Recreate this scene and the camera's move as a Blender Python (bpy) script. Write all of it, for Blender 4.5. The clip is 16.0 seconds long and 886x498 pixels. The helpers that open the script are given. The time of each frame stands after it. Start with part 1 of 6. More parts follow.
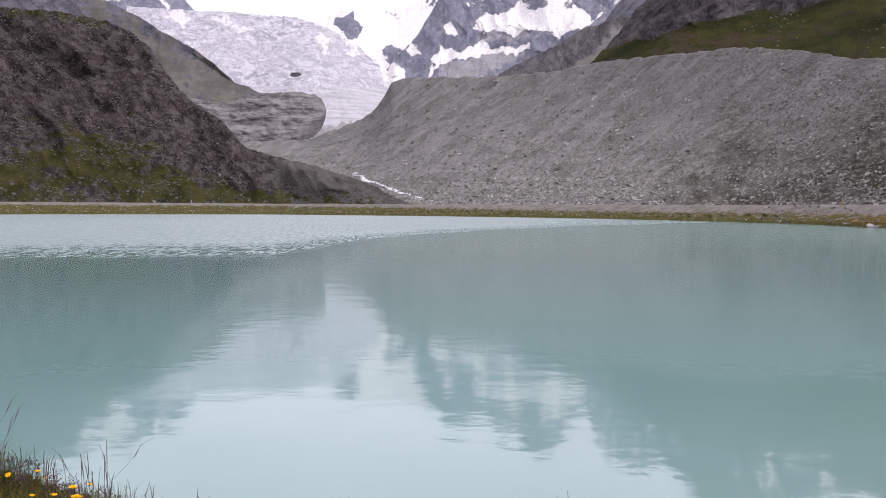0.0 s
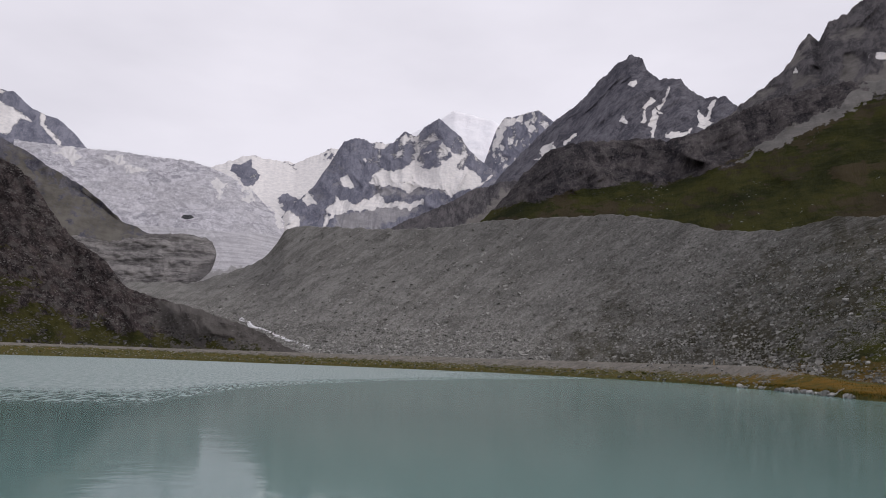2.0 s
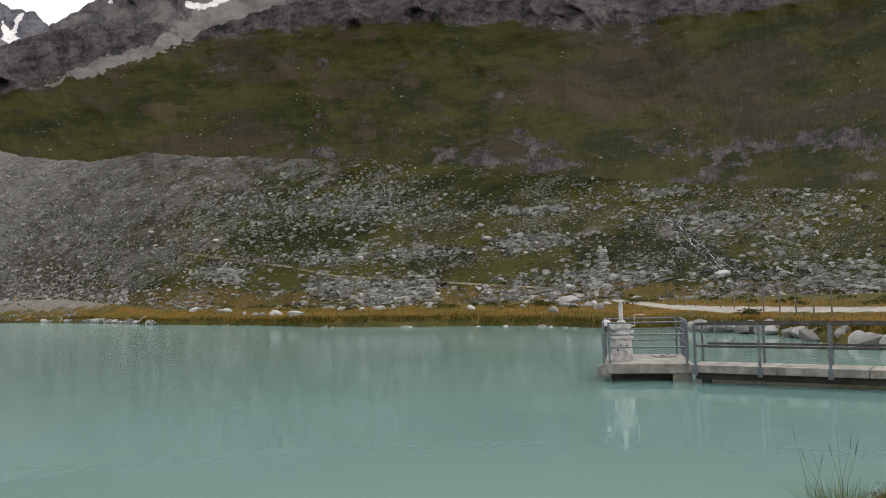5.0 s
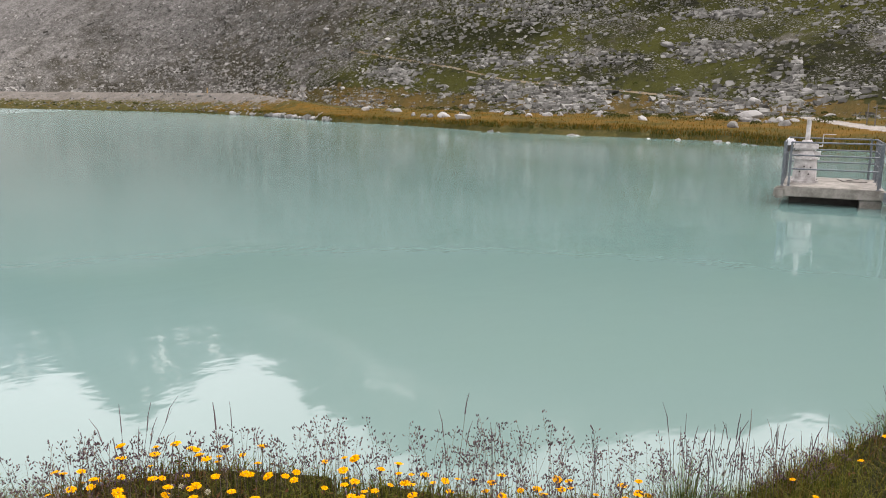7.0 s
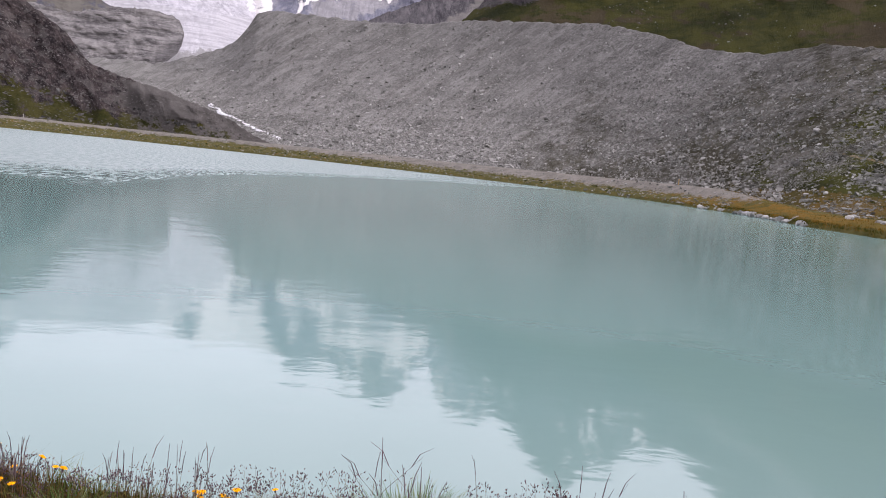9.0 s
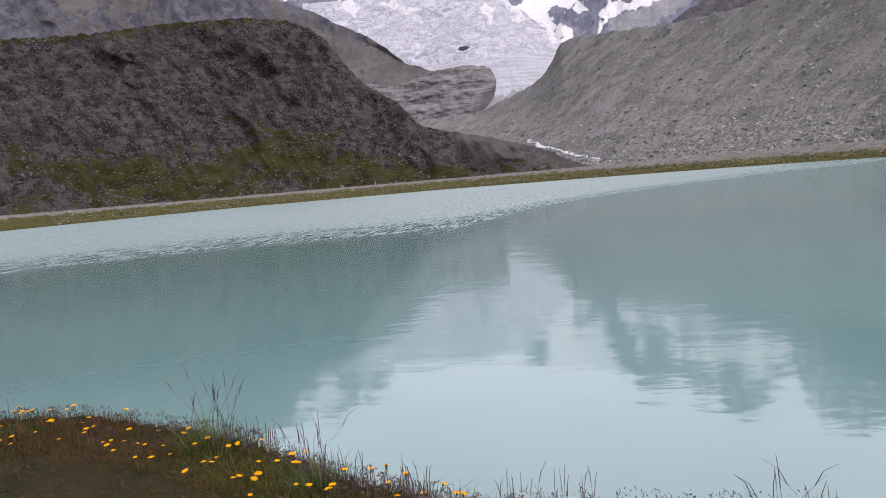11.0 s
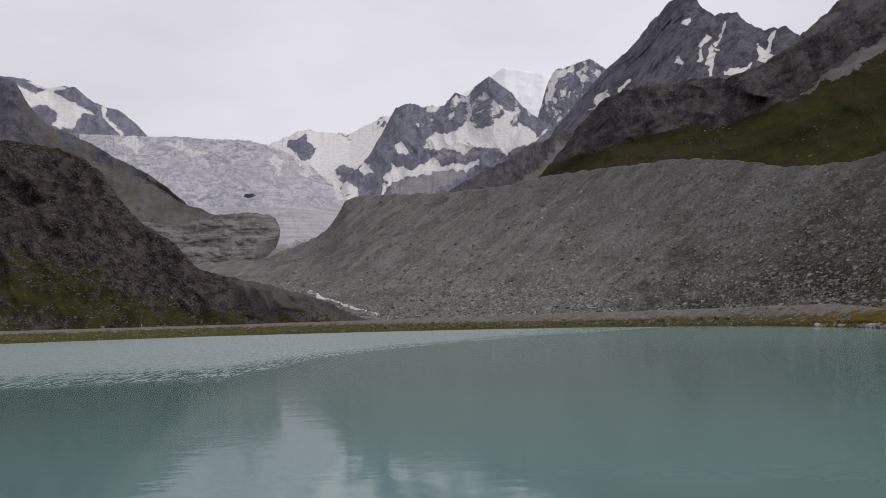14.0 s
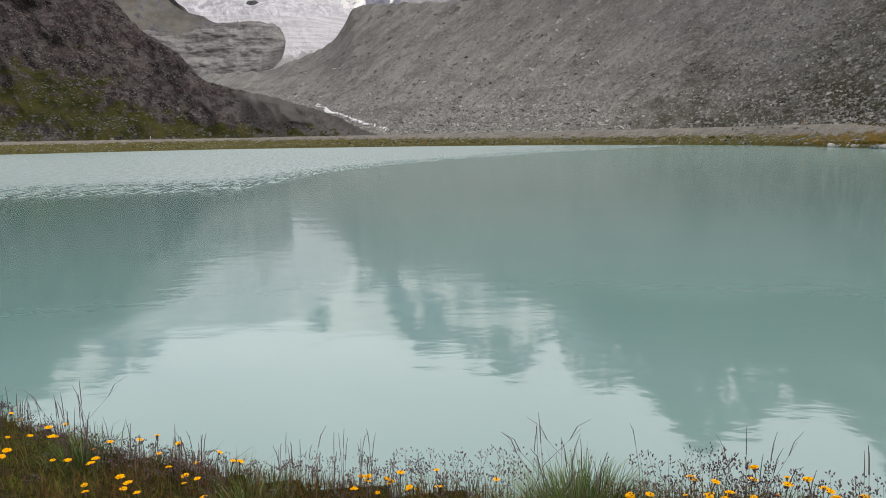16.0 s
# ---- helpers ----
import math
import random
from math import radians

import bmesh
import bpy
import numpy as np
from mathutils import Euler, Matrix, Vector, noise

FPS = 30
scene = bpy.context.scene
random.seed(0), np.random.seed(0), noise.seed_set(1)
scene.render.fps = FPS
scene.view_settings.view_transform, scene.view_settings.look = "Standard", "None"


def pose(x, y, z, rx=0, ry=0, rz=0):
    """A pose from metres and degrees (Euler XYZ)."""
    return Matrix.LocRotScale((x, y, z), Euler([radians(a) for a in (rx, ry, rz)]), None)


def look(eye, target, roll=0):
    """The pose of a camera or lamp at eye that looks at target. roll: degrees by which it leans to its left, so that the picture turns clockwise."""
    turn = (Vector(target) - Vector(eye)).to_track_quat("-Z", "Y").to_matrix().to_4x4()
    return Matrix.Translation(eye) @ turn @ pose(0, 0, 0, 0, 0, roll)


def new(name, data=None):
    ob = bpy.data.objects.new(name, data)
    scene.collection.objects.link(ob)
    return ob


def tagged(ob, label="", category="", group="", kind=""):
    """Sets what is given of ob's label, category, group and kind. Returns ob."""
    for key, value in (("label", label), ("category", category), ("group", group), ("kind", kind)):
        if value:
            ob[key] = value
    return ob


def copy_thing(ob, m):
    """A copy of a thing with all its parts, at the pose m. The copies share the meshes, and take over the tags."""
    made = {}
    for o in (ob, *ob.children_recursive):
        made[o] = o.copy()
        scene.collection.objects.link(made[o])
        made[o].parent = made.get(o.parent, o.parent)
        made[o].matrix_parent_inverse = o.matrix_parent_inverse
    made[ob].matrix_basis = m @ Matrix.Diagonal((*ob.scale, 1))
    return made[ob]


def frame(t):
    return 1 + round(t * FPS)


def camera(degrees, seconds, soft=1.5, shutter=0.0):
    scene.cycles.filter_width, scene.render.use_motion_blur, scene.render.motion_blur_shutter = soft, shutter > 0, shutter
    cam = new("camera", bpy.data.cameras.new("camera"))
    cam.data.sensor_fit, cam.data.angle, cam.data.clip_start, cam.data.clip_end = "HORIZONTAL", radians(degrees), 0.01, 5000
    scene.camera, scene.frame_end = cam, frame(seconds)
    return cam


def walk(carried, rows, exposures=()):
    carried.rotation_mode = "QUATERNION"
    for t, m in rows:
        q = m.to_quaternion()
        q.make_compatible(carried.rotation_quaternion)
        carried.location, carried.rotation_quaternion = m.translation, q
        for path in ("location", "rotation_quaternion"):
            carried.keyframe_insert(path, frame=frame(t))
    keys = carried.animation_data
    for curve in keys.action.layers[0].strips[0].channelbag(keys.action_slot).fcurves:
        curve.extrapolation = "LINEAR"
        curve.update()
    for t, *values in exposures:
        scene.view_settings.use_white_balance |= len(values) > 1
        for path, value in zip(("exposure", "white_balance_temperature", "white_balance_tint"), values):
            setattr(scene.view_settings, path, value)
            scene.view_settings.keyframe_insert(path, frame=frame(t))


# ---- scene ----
cam = camera(59.53, 16.0, 1.0)
EYE = 2.55
# seconds, sideways, ahead, yaw, pitch, roll
TURNS = [
    (0, -0.12, 0, 0.00, -3.09, -0.33),
    (0.5, -0.11, 0, -1.28, 0.94, -1.16),
    (1, -0.10, 0, -1.66, 3.29, -1.23),
    (1.5, -0.09, 0, -5.36, 6.82, 0.29),
    (2, -0.08, 0, -8.14, 8.17, -1.95),
    (2.5, -0.07, 0, -15.60, 9.64, -1.80),
    (3, -0.06, 0, -25.70, 11.08, -1.59),
    (3.5, -0.05, 0, -34.03, 12.08, -2.38),
    (4, -0.03, 0, -43.71, 12.26, -0.96),
    (4.2, -0.03, 0, -46.97, 11.03, -0.25),
    (5.25, 0.04, 0, -56.93, 0.78, 0.92),
    (6.3, 0.07, 0, -51.92, -8.55, 1.02),
    (6.5, 0.07, 0, -49.48, -9.43, 1.32),
    (7, 0.08, 0, -43.79, -10.86, -0.66),
    (7.5, 0.07, 0, -39.40, -12.64, -1.79),
    (8, 0.06, 0, -32.83, -14.12, -3.64),
    (8.5, 0.01, 0, -21.66, -10.41, -4.23),
    (9, -0.06, 0, -10.31, -6.23, -5.98),
    (9.5, -0.09, 0, 3.01, -4.99, -3.48),
    (9.7, -0.10, 0, 6.70, -5.31, -0.95),
    (10.75, -0.11, 0, 13.62, -5.43, 5.06),
    (11.8, -0.12, 0, 8.48, 1.26, 2.86),
    (12, -0.12, 0, 7.57, 3.54, 2.27),
    (12.5, -0.12, 0, 2.02, 5.28, 1.82),
    (13, -0.12, 0, -2.25, 6.59, -0.07),
    (13.5, -0.12, 0, -5.45, 8.38, -0.45),
    (14, -0.12, 0, -3.19, 5.29, 1.76),
    (14.5, -0.12, 0, -2.32, 0.74, 1.75),
    (15, -0.12, 0, -2.69, -1.93, 0.42),
    (15.5, -0.12, 0, -2.86, -4.29, 0.71),
    (16, -0.12, 0, -2.51, -8.26, 1.09),
]
PATH = [(t, pose(x, y, EYE, 90 + p, r, w)) for t, x, y, w, p, r in TURNS]
# seconds, stops, kelvin, tint
EXPOSURES = [(0, 0.66, 6250, 21), (0.5, 0.5, 6200, 20), (1, 0.3, 6150, 18), (1.5, 0.04, 6150, 18), (2, -0.19, 6350, 15), (2.5, -0.34, 6350, 13), (3.5, -0.32, 6550, 9), (4.2, -0.03, 6650, 8), (6.3, 1.2, 6750, 11), (7, 1.02, 6800, 15),
             (8, 0.86, 6600, 18), (8.5, 0.86, 6450, 20), (9, 0.76, 6300, 22), (9.7, 0.6, 6200, 21), (12, 0.4, 6150, 16), (12.5, 0.08, 6250, 15), (13, -0.13, 6350, 15), (13.5, -0.27, 6400, 14), (14, -0.3, 6350, 12), (14.5, -0.2, 6450, 10), (15, 0.16, 6500, 8), (15.5, 0.36, 6550, 8), (16, 0.48, 6600, 9)]
walk(cam, PATH, EXPOSURES)

# ---- world and sun: an overcast summer sky ----
SUN_EL, SUN_AZ = 44.0, 92.0
world = bpy.data.worlds.new("overcast_sky")
scene.world = world
world.use_nodes = True
wn, wl = world.node_tree.nodes, world.node_tree.links
wn.clear()
w_out, w_bg = wn.new("ShaderNodeOutputWorld"), wn.new("ShaderNodeBackground")
w_sky = wn.new("ShaderNodeTexSky")
w_sky.sky_type, w_sky.sun_disc = "NISHITA", False
w_sky.sun_elevation, w_sky.sun_rotation = radians(SUN_EL), radians(SUN_AZ)
w_sky.altitude = 2300
w_co, w_map, w_noise, w_ramp = (wn.new(k) for k in ("ShaderNodeTexCoord", "ShaderNodeMapping", "ShaderNodeTexNoise", "ShaderNodeValToRGB"))
w_map.inputs["Scale"].default_value = (1.0, 1.0, 2.6)
w_noise.inputs["Scale"].default_value, w_noise.inputs["Detail"].default_value = 2.3, 5.0
w_ramp.color_ramp.elements[0].position, w_ramp.color_ramp.elements[0].color = 0.3, (8.3, 8.15, 8.55, 1)
w_ramp.color_ramp.elements[1].position, w_ramp.color_ramp.elements[1].color = 0.62, (10.0, 9.8, 10.2, 1)
w_mix = wn.new("ShaderNodeMix")
w_mix.data_type = "RGBA"
w_mix.inputs["Factor"].default_value = 0.93
wl.new(w_co.outputs["Generated"], w_map.inputs["Vector"])
wl.new(w_map.outputs["Vector"], w_noise.inputs["Vector"])
wl.new(w_noise.outputs["Fac"], w_ramp.inputs["Fac"])
wl.new(w_sky.outputs["Color"], w_mix.inputs["A"])
wl.new(w_ramp.outputs["Color"], w_mix.inputs["B"])
wl.new(w_mix.outputs["Result"], w_bg.inputs["Color"])
w_bg.inputs["Strength"].default_value = 0.1
wl.new(w_bg.outputs["Background"], w_out.inputs["Surface"])
sun = new("sun", bpy.data.lights.new("sun", "SUN"))
sun.data.energy, sun.data.angle, sun.data.color = 1.5, radians(14), (1.0, 0.97, 0.93)
sun.matrix_basis = look((0, 0, 0), (-math.sin(radians(SUN_AZ)) * math.cos(radians(SUN_EL)), -math.cos(radians(SUN_AZ)) * math.cos(radians(SUN_EL)), -math.sin(radians(SUN_EL))))


# ---- materials ----
class Nodes:
    """A small builder of node materials."""

    def __init__(self, name, roughness=0.95, specular=0.04, slope=False):
        self.mat = bpy.data.materials.new(name)
        self.mat.use_nodes = True
        self.n, self.l = self.mat.node_tree.nodes, self.mat.node_tree.links
        self.bsdf = self.n["Principled BSDF"]
        self.bsdf.inputs["Roughness"].default_value = roughness
        self.bsdf.inputs["Specular IOR Level"].default_value = specular
        self.co = self.n.new("ShaderNodeTexCoord").outputs["Object"]
        if slope:
            a = self.n.new("ShaderNodeAttribute")
            a.attribute_name = "slope"
            self.co = a.outputs["Vector"]

    def put(self, socket, value):
        if isinstance(value, (int, float)):
            socket.default_value = value
        elif isinstance(value, tuple):
            socket.default_value = (*value, 1)
        else:
            self.l.new(value, socket)

    def noise(self, scale, detail=6, rough=0.55, stretch=(1, 1, 1), distort=0.0):
        m, t = self.n.new("ShaderNodeMapping"), self.n.new("ShaderNodeTexNoise")
        m.inputs["Scale"].default_value = stretch
        self.l.new(self.co, m.inputs["Vector"])
        self.l.new(m.outputs["Vector"], t.inputs["Vector"])
        for key, v in (("Scale", scale), ("Detail", detail), ("Roughness", rough), ("Distortion", distort)):
            t.inputs[key].default_value = v
        return t.outputs["Fac"]

    def cells(self, scale, stretch=(1, 1, 1), output="Distance", feature="F1"):
        m, t = self.n.new("ShaderNodeMapping"), self.n.new("ShaderNodeTexVoronoi")
        m.inputs["Scale"].default_value = stretch
        t.feature = feature
        self.l.new(self.co, m.inputs["Vector"])
        self.l.new(m.outputs["Vector"], t.inputs["Vector"])
        t.inputs["Scale"].default_value = scale
        return t.outputs[output]

    def ramp(self, fac, lo, hi):
        r = self.n.new("ShaderNodeMapRange")
        r.interpolation_type = "SMOOTHSTEP"
        self.put(r.inputs["Value"], fac)
        r.inputs["From Min"].default_value, r.inputs["From Max"].default_value = lo, hi
        return r.outputs["Result"]

    def math(self, op, a, b=0.0):
        m = self.n.new("ShaderNodeMath")
        m.operation = op
        self.put(m.inputs[0], a)
        self.put(m.inputs[1], b)
        return m.outputs["Value"]

    def mix(self, fac, a, b):
        m = self.n.new("ShaderNodeMix")
        m.data_type = "RGBA"
        self.put(m.inputs["Factor"], fac)
        self.put(m.inputs["A"], a)
        self.put(m.inputs["B"], b)
        return m.outputs["Result"]

    def attr(self, name):
        a = self.n.new("ShaderNodeAttribute")
        a.attribute_name = name
        return a.outputs["Fac"]

    def rand(self):
        return self.n.new("ShaderNodeObjectInfo").outputs["Random"]

    def island(self):
        return self.n.new("ShaderNodeNewGeometry").outputs["Random Per Island"]

    def bump(self, height, strength, distance):
        b = self.n.new("ShaderNodeBump")
        b.inputs["Strength"].default_value, b.inputs["Distance"].default_value = strength, distance
        self.l.new(height, b.inputs["Height"])
        self.l.new(b.outputs["Normal"], self.bsdf.inputs["Normal"])

    def done(self, colour, roughness=None):
        self.put(self.bsdf.inputs["Base Color"], colour)
        if roughness is not None:
            self.put(self.bsdf.inputs["Roughness"], roughness)
        return self.mat


def mat_terrain(name, rock, scale, layers=(), bump=(0.6, 1.0), stretch=(1, 1, 1), stones=(), slope=True, grain=1.0, loose=(), speck=1.0):
    """Rock with grain at four scales; layers: (attribute, colour a, colour b, edge noise scale); stones: (cells a metre, share, pale, dark)."""
    k = Nodes(name, slope=slope)
    tall = (stretch[0], stretch[1] * 0.4, stretch[2])
    big, mid = k.noise(scale * 0.25, 6, 0.6, stretch, 0.5), k.noise(scale, 9, 0.76, stretch, 0.4)
    run, fine, grit = k.noise(scale * 1.3, 8, 0.72, tall, 0.3), k.noise(scale * 5, 7, 0.8, stretch), k.noise(scale * 19, 4, 0.8)
    col = k.mix(k.ramp(mid, 0.40, 0.58), rock[0], rock[1])
    col = k.mix(k.math("MULTIPLY", k.ramp(run, 0.51, 0.60), 0.7), col, rock[2])
    col = k.mix(k.math("MULTIPLY", k.ramp(big, 0.53, 0.63), 0.5), col, rock[0])
    col = k.mix(k.math("MULTIPLY", k.ramp(fine, 0.52, 0.61), 0.7 * grain * speck), col, rock[3])
    col = k.mix(k.math("MULTIPLY", k.ramp(fine, 0.46, 0.38), 0.6 * grain * speck), col, rock[0])
    col = k.mix(k.math("MULTIPLY", k.ramp(grit, 0.48, 0.36), 0.6 * speck), col, rock[0])
    col = k.mix(k.math("MULTIPLY", k.ramp(grit, 0.55, 0.66), 0.5 * speck), col, rock[3])
    h = k.math("ADD", mid, k.math("ADD", k.math("MULTIPLY", fine, 0.5 * grain * speck), k.math("MULTIPLY", grit, 0.15 * speck)))
    for per_metre, share, pale, dark in stones:
        tone = k.cells(per_metre, (1, 1, 1), "Color")
        dist = k.cells(per_metre, (1, 1, 1), "Distance")
        share = k.math("MULTIPLY", k.attr("coarse"), share)
        col = k.mix(k.math("MULTIPLY", k.ramp(tone, 0.56, 0.72), share), col, pale)
        col = k.mix(k.math("MULTIPLY", k.ramp(tone, 0.44, 0.3), share), col, dark)
        h = k.math("SUBTRACT", h, k.math("MULTIPLY", dist, 0.25 if per_metre > 1 else 0.05))
    for attribute, ca, cb, es, *blur in layers:
        edge = k.noise(es, 9, 0.82)
        fac = k.ramp(k.math("ADD", k.attr(attribute), k.math("MULTIPLY", k.math("SUBTRACT", edge, 0.5), 1.8)), *(blur[0] if blur else (0.45, 0.55)))
        c = k.mix(k.ramp(k.noise(es * 0.55, 9, 0.78, (1, 1.3, 1)), 0.38, 0.62), ca, cb)
        col = k.mix(fac, col, c)
        if attribute == "snow":
            h = k.math("MULTIPLY", h, k.math("SUBTRACT", 1.0, k.math("MULTIPLY", fac, 0.85)))
    if loose:
        k.co = k.n.new("ShaderNodeTexCoord").outputs["Object"]
    for per_metre, share, pale, dark in loose:
        size = k.cells(per_metre, (1, 1, 1.3), "Distance")
        tone = k.cells(per_metre, (1, 1, 1.3), "Color")
        here = k.ramp(k.math("ADD", tone, k.math("MULTIPLY", k.math("SUBTRACT", k.noise(0.06, 7, 0.74, (1, 1, 2)), 0.53), 4.6)), 0.62 - share * 0.3, 0.68 - share * 0.3)
        body = k.math("MULTIPLY", here, k.ramp(k.math("ADD", size, k.math("MULTIPLY", k.math("SUBTRACT", fine, 0.5), 0.5)), 0.44, 0.34))
        body = k.math("MULTIPLY", body, k.ramp(k.attr("coarse"), 0.0, 0.9))
        col = k.mix(body, col, k.mix(k.ramp(k.noise(per_metre * 1.7, 2, 0.5), 0.36, 0.62), dark, pale))
        h = k.math("ADD", h, k.math("MULTIPLY", body, 1.2))
    k.bump(h, *bump)
    return k.done(col)


SNOW = ((0.70, 0.675, 0.65), (0.57, 0.555, 0.55))
GREEN = ((0.0135, 0.016, 0.0036), (0.039, 0.039, 0.0088))
# Blue tint and lifted darks paint the haze of distance into this rock.
m_hazed_rock = mat_terrain("hazed_far_rock", ((0.112, 0.116, 0.150), (0.205, 0.207, 0.248), (0.160, 0.163, 0.200), (0.31, 0.31, 0.345)), 0.03,
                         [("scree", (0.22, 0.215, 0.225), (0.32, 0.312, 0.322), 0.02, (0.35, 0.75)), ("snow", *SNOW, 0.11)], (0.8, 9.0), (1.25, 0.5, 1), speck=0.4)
m_peak_rock = mat_terrain("peak_rock", ((0.052, 0.051, 0.064), (0.132, 0.128, 0.145), (0.086, 0.084, 0.099), (0.23, 0.223, 0.238)), 0.032,
                          [("scree", (0.14, 0.132, 0.126), (0.20, 0.19, 0.183), 0.02, (0.3, 0.7)), ("snow", *SNOW, 0.11)], (0.8, 8.0), (1.3, 0.45, 1), speck=0.45)
m_brown_rock = mat_terrain("brown_grey_rock", ((0.040, 0.038, 0.042), (0.112, 0.104, 0.106), (0.070, 0.066, 0.070), (0.20, 0.188, 0.186)), 0.035,
                           [("scree", (0.12, 0.112, 0.104), (0.18, 0.168, 0.158), 0.02, (0.3, 0.7)), ("snow", *SNOW, 0.11)], (0.8, 7.0), (1.3, 0.45, 1), speck=0.45)
m_left_rock = mat_terrain("left_mountain_rock", ((0.050, 0.050, 0.065), (0.125, 0.120, 0.134), (0.085, 0.081, 0.088), (0.20, 0.193, 0.20)), 0.045,
                          [("scree", (0.080, 0.074, 0.064), (0.135, 0.126, 0.110), 0.02, (0.3, 0.85)), ("snow", *SNOW, 0.06)], (0.8, 7.0), (1, 0.6, 1), speck=0.4)
m_crag = mat_terrain("crag_rock", ((0.017, 0.0155, 0.019), (0.078, 0.069, 0.069), (0.037, 0.033, 0.034), (0.17, 0.152, 0.147)), 0.06,
                     [("dull", (0.047, 0.037, 0.019), (0.026, 0.021, 0.012), 0.02), ("grass", *GREEN, 0.034), ("scree", (0.13, 0.125, 0.118), (0.19, 0.18, 0.17), 0.03), ("snow", *SNOW, 0.05)], (0.8, 5.0), (1.5, 0.5, 1), speck=0.55, stones=[(0.12, 0.16, (0.16, 0.15, 0.14), (0.015, 0.014, 0.012))])
m_hill = mat_terrain("dark_hill_rock", ((0.013, 0.0101, 0.0112), (0.068, 0.053, 0.050), (0.030, 0.0235, 0.0227), (0.19, 0.166, 0.157)), 0.2,
                     [("scree", (0.066, 0.060, 0.055), (0.115, 0.106, 0.098), 0.1), ("grass", (0.020, 0.022, 0.005), (0.056, 0.052, 0.015), 0.22)], (0.9, 2.2), (1.3, 0.6, 1), speck=0.8, stones=[(0.4, 0.35, (0.12, 0.112, 0.105), (0.016, 0.0145, 0.0145))], loose=[(0.8, 0.1, (0.17, 0.16, 0.15), (0.08, 0.073, 0.068))])
m_ledge = mat_terrain("banded_rock", ((0.075, 0.070, 0.070), (0.24, 0.228, 0.218), (0.155, 0.147, 0.142), (0.35, 0.337, 0.325)), 0.03, (), (0.8, 6.0), (0.6, 2.2, 1), speck=0.6)
m_moraine = mat_terrain("moraine_rubble", ((0.128, 0.125, 0.114), (0.198, 0.194, 0.179), (0.112, 0.106, 0.094), (0.262, 0.257, 0.24)), 0.16,
                        [("lichen", (0.022, 0.020, 0.011), (0.055, 0.051, 0.036), 0.22, (0.25, 0.8)), ("grass", (0.0095, 0.0112, 0.0018), (0.037, 0.039, 0.0058), 0.12), ("heath", (0.0065, 0.0072, 0.0018), (0.0165, 0.0175, 0.0042), 0.3), ("rust", (0.10, 0.060, 0.013), (0.045, 0.038, 0.010), 0.09), ("pale", (0.14, 0.105, 0.06), (0.20, 0.17, 0.125), 0.5)],
                        (0.9, 0.45), (1, 0.25, 1), [(1.1, 0.3, (0.24, 0.233, 0.218), (0.05, 0.047, 0.042)), (2.6, 0.5, (0.26, 0.252, 0.238), (0.05, 0.047, 0.041))], grain=0.6, loose=[(4.2, 0.25, (0.19, 0.188, 0.173), (0.07, 0.069, 0.061)), (2.0, 0.05, (0.22, 0.218, 0.202), (0.09, 0.089, 0.08))])
m_ground = mat_terrain("meadow_and_gravel", ((0.04, 0.042, 0.013), (0.085, 0.074, 0.024), (0.055, 0.053, 0.017), (0.12, 0.10, 0.04)), 0.5,
                       [("soil", (0.024, 0.026, 0.009), (0.048, 0.034, 0.017), 3.0), ("rust", (0.140, 0.078, 0.014), (0.066, 0.054, 0.011), 0.35), ("gravel", (0.125, 0.115, 0.100), (0.185, 0.172, 0.152), 0.6), ("pale", (0.26, 0.245, 0.22), (0.36, 0.34, 0.31), 0.8)], (0.9, 0.2), slope=False)


def mat_ice():
    k = Nodes("glacier_ice", 0.65, 0.3, True)
    grain, dirt = k.noise(0.022, 9, 0.74, (1, 1.2, 1), 1.6), k.noise(0.006, 6, 0.65, (1, 1, 1), 0.5)
    fine, bands = k.noise(0.10, 8, 0.74, (1.2, 1, 1), 1.0), k.noise(0.02, 6, 0.6, (0.5, 5, 1), 1.2)
    col = k.mix(k.ramp(grain, 0.38, 0.60), (0.32, 0.313, 0.35), (0.66, 0.643, 0.675))
    col = k.mix(k.math("MULTIPLY", k.ramp(dirt, 0.46, 0.62), 0.5), col, (0.46, 0.448, 0.465))
    col = k.mix(k.math("MULTIPLY", k.ramp(fine, 0.50, 0.66), 0.55), col, (0.82, 0.81, 0.835))
    col = k.mix(k.math("MULTIPLY", k.ramp(fine, 0.44, 0.34), 0.45), col, (0.30, 0.305, 0.34))
    col = k.mix(k.math("MULTIPLY", k.ramp(k.attr("tongue"), 0.3, 0.6), 0.85), col, k.mix(k.ramp(bands, 0.4, 0.6), (0.42, 0.41, 0.43), (0.60, 0.588, 0.605)))
    col = k.mix(k.ramp(k.math("ADD", k.attr("snow"), k.math("MULTIPLY", k.math("SUBTRACT", k.noise(0.025, 8, 0.75), 0.5), 1.6)), 0.36, 0.70), col, (0.76, 0.74, 0.73))
    col = k.mix(k.ramp(k.math("ADD", k.attr("scree"), k.math("SUBTRACT", k.noise(0.06), 0.5)), 0.4, 0.6), col, (0.34, 0.33, 0.325))
    # the dark inside of an ice cave, painted on the unbroken surface
    col = k.mix(k.ramp(k.attr("cave_shade"), 0.45, 0.6), col, (0.02, 0.022, 0.026))
    k.bump(k.math("ADD", grain, k.math("MULTIPLY", fine, 0.5)), 1.0, 14.0)
    return k.done(col)


m_ice = mat_ice()


def mat_snow():
    k = Nodes("old_snow", 0.6, 0.3, True)
    a = k.noise(0.012, 6, 0.6)
    k.bump(a, 0.7, 14.0)
    return k.done(k.mix(k.ramp(a, 0.4, 0.7), (0.90, 0.89, 0.91), (0.80, 0.80, 0.83)))


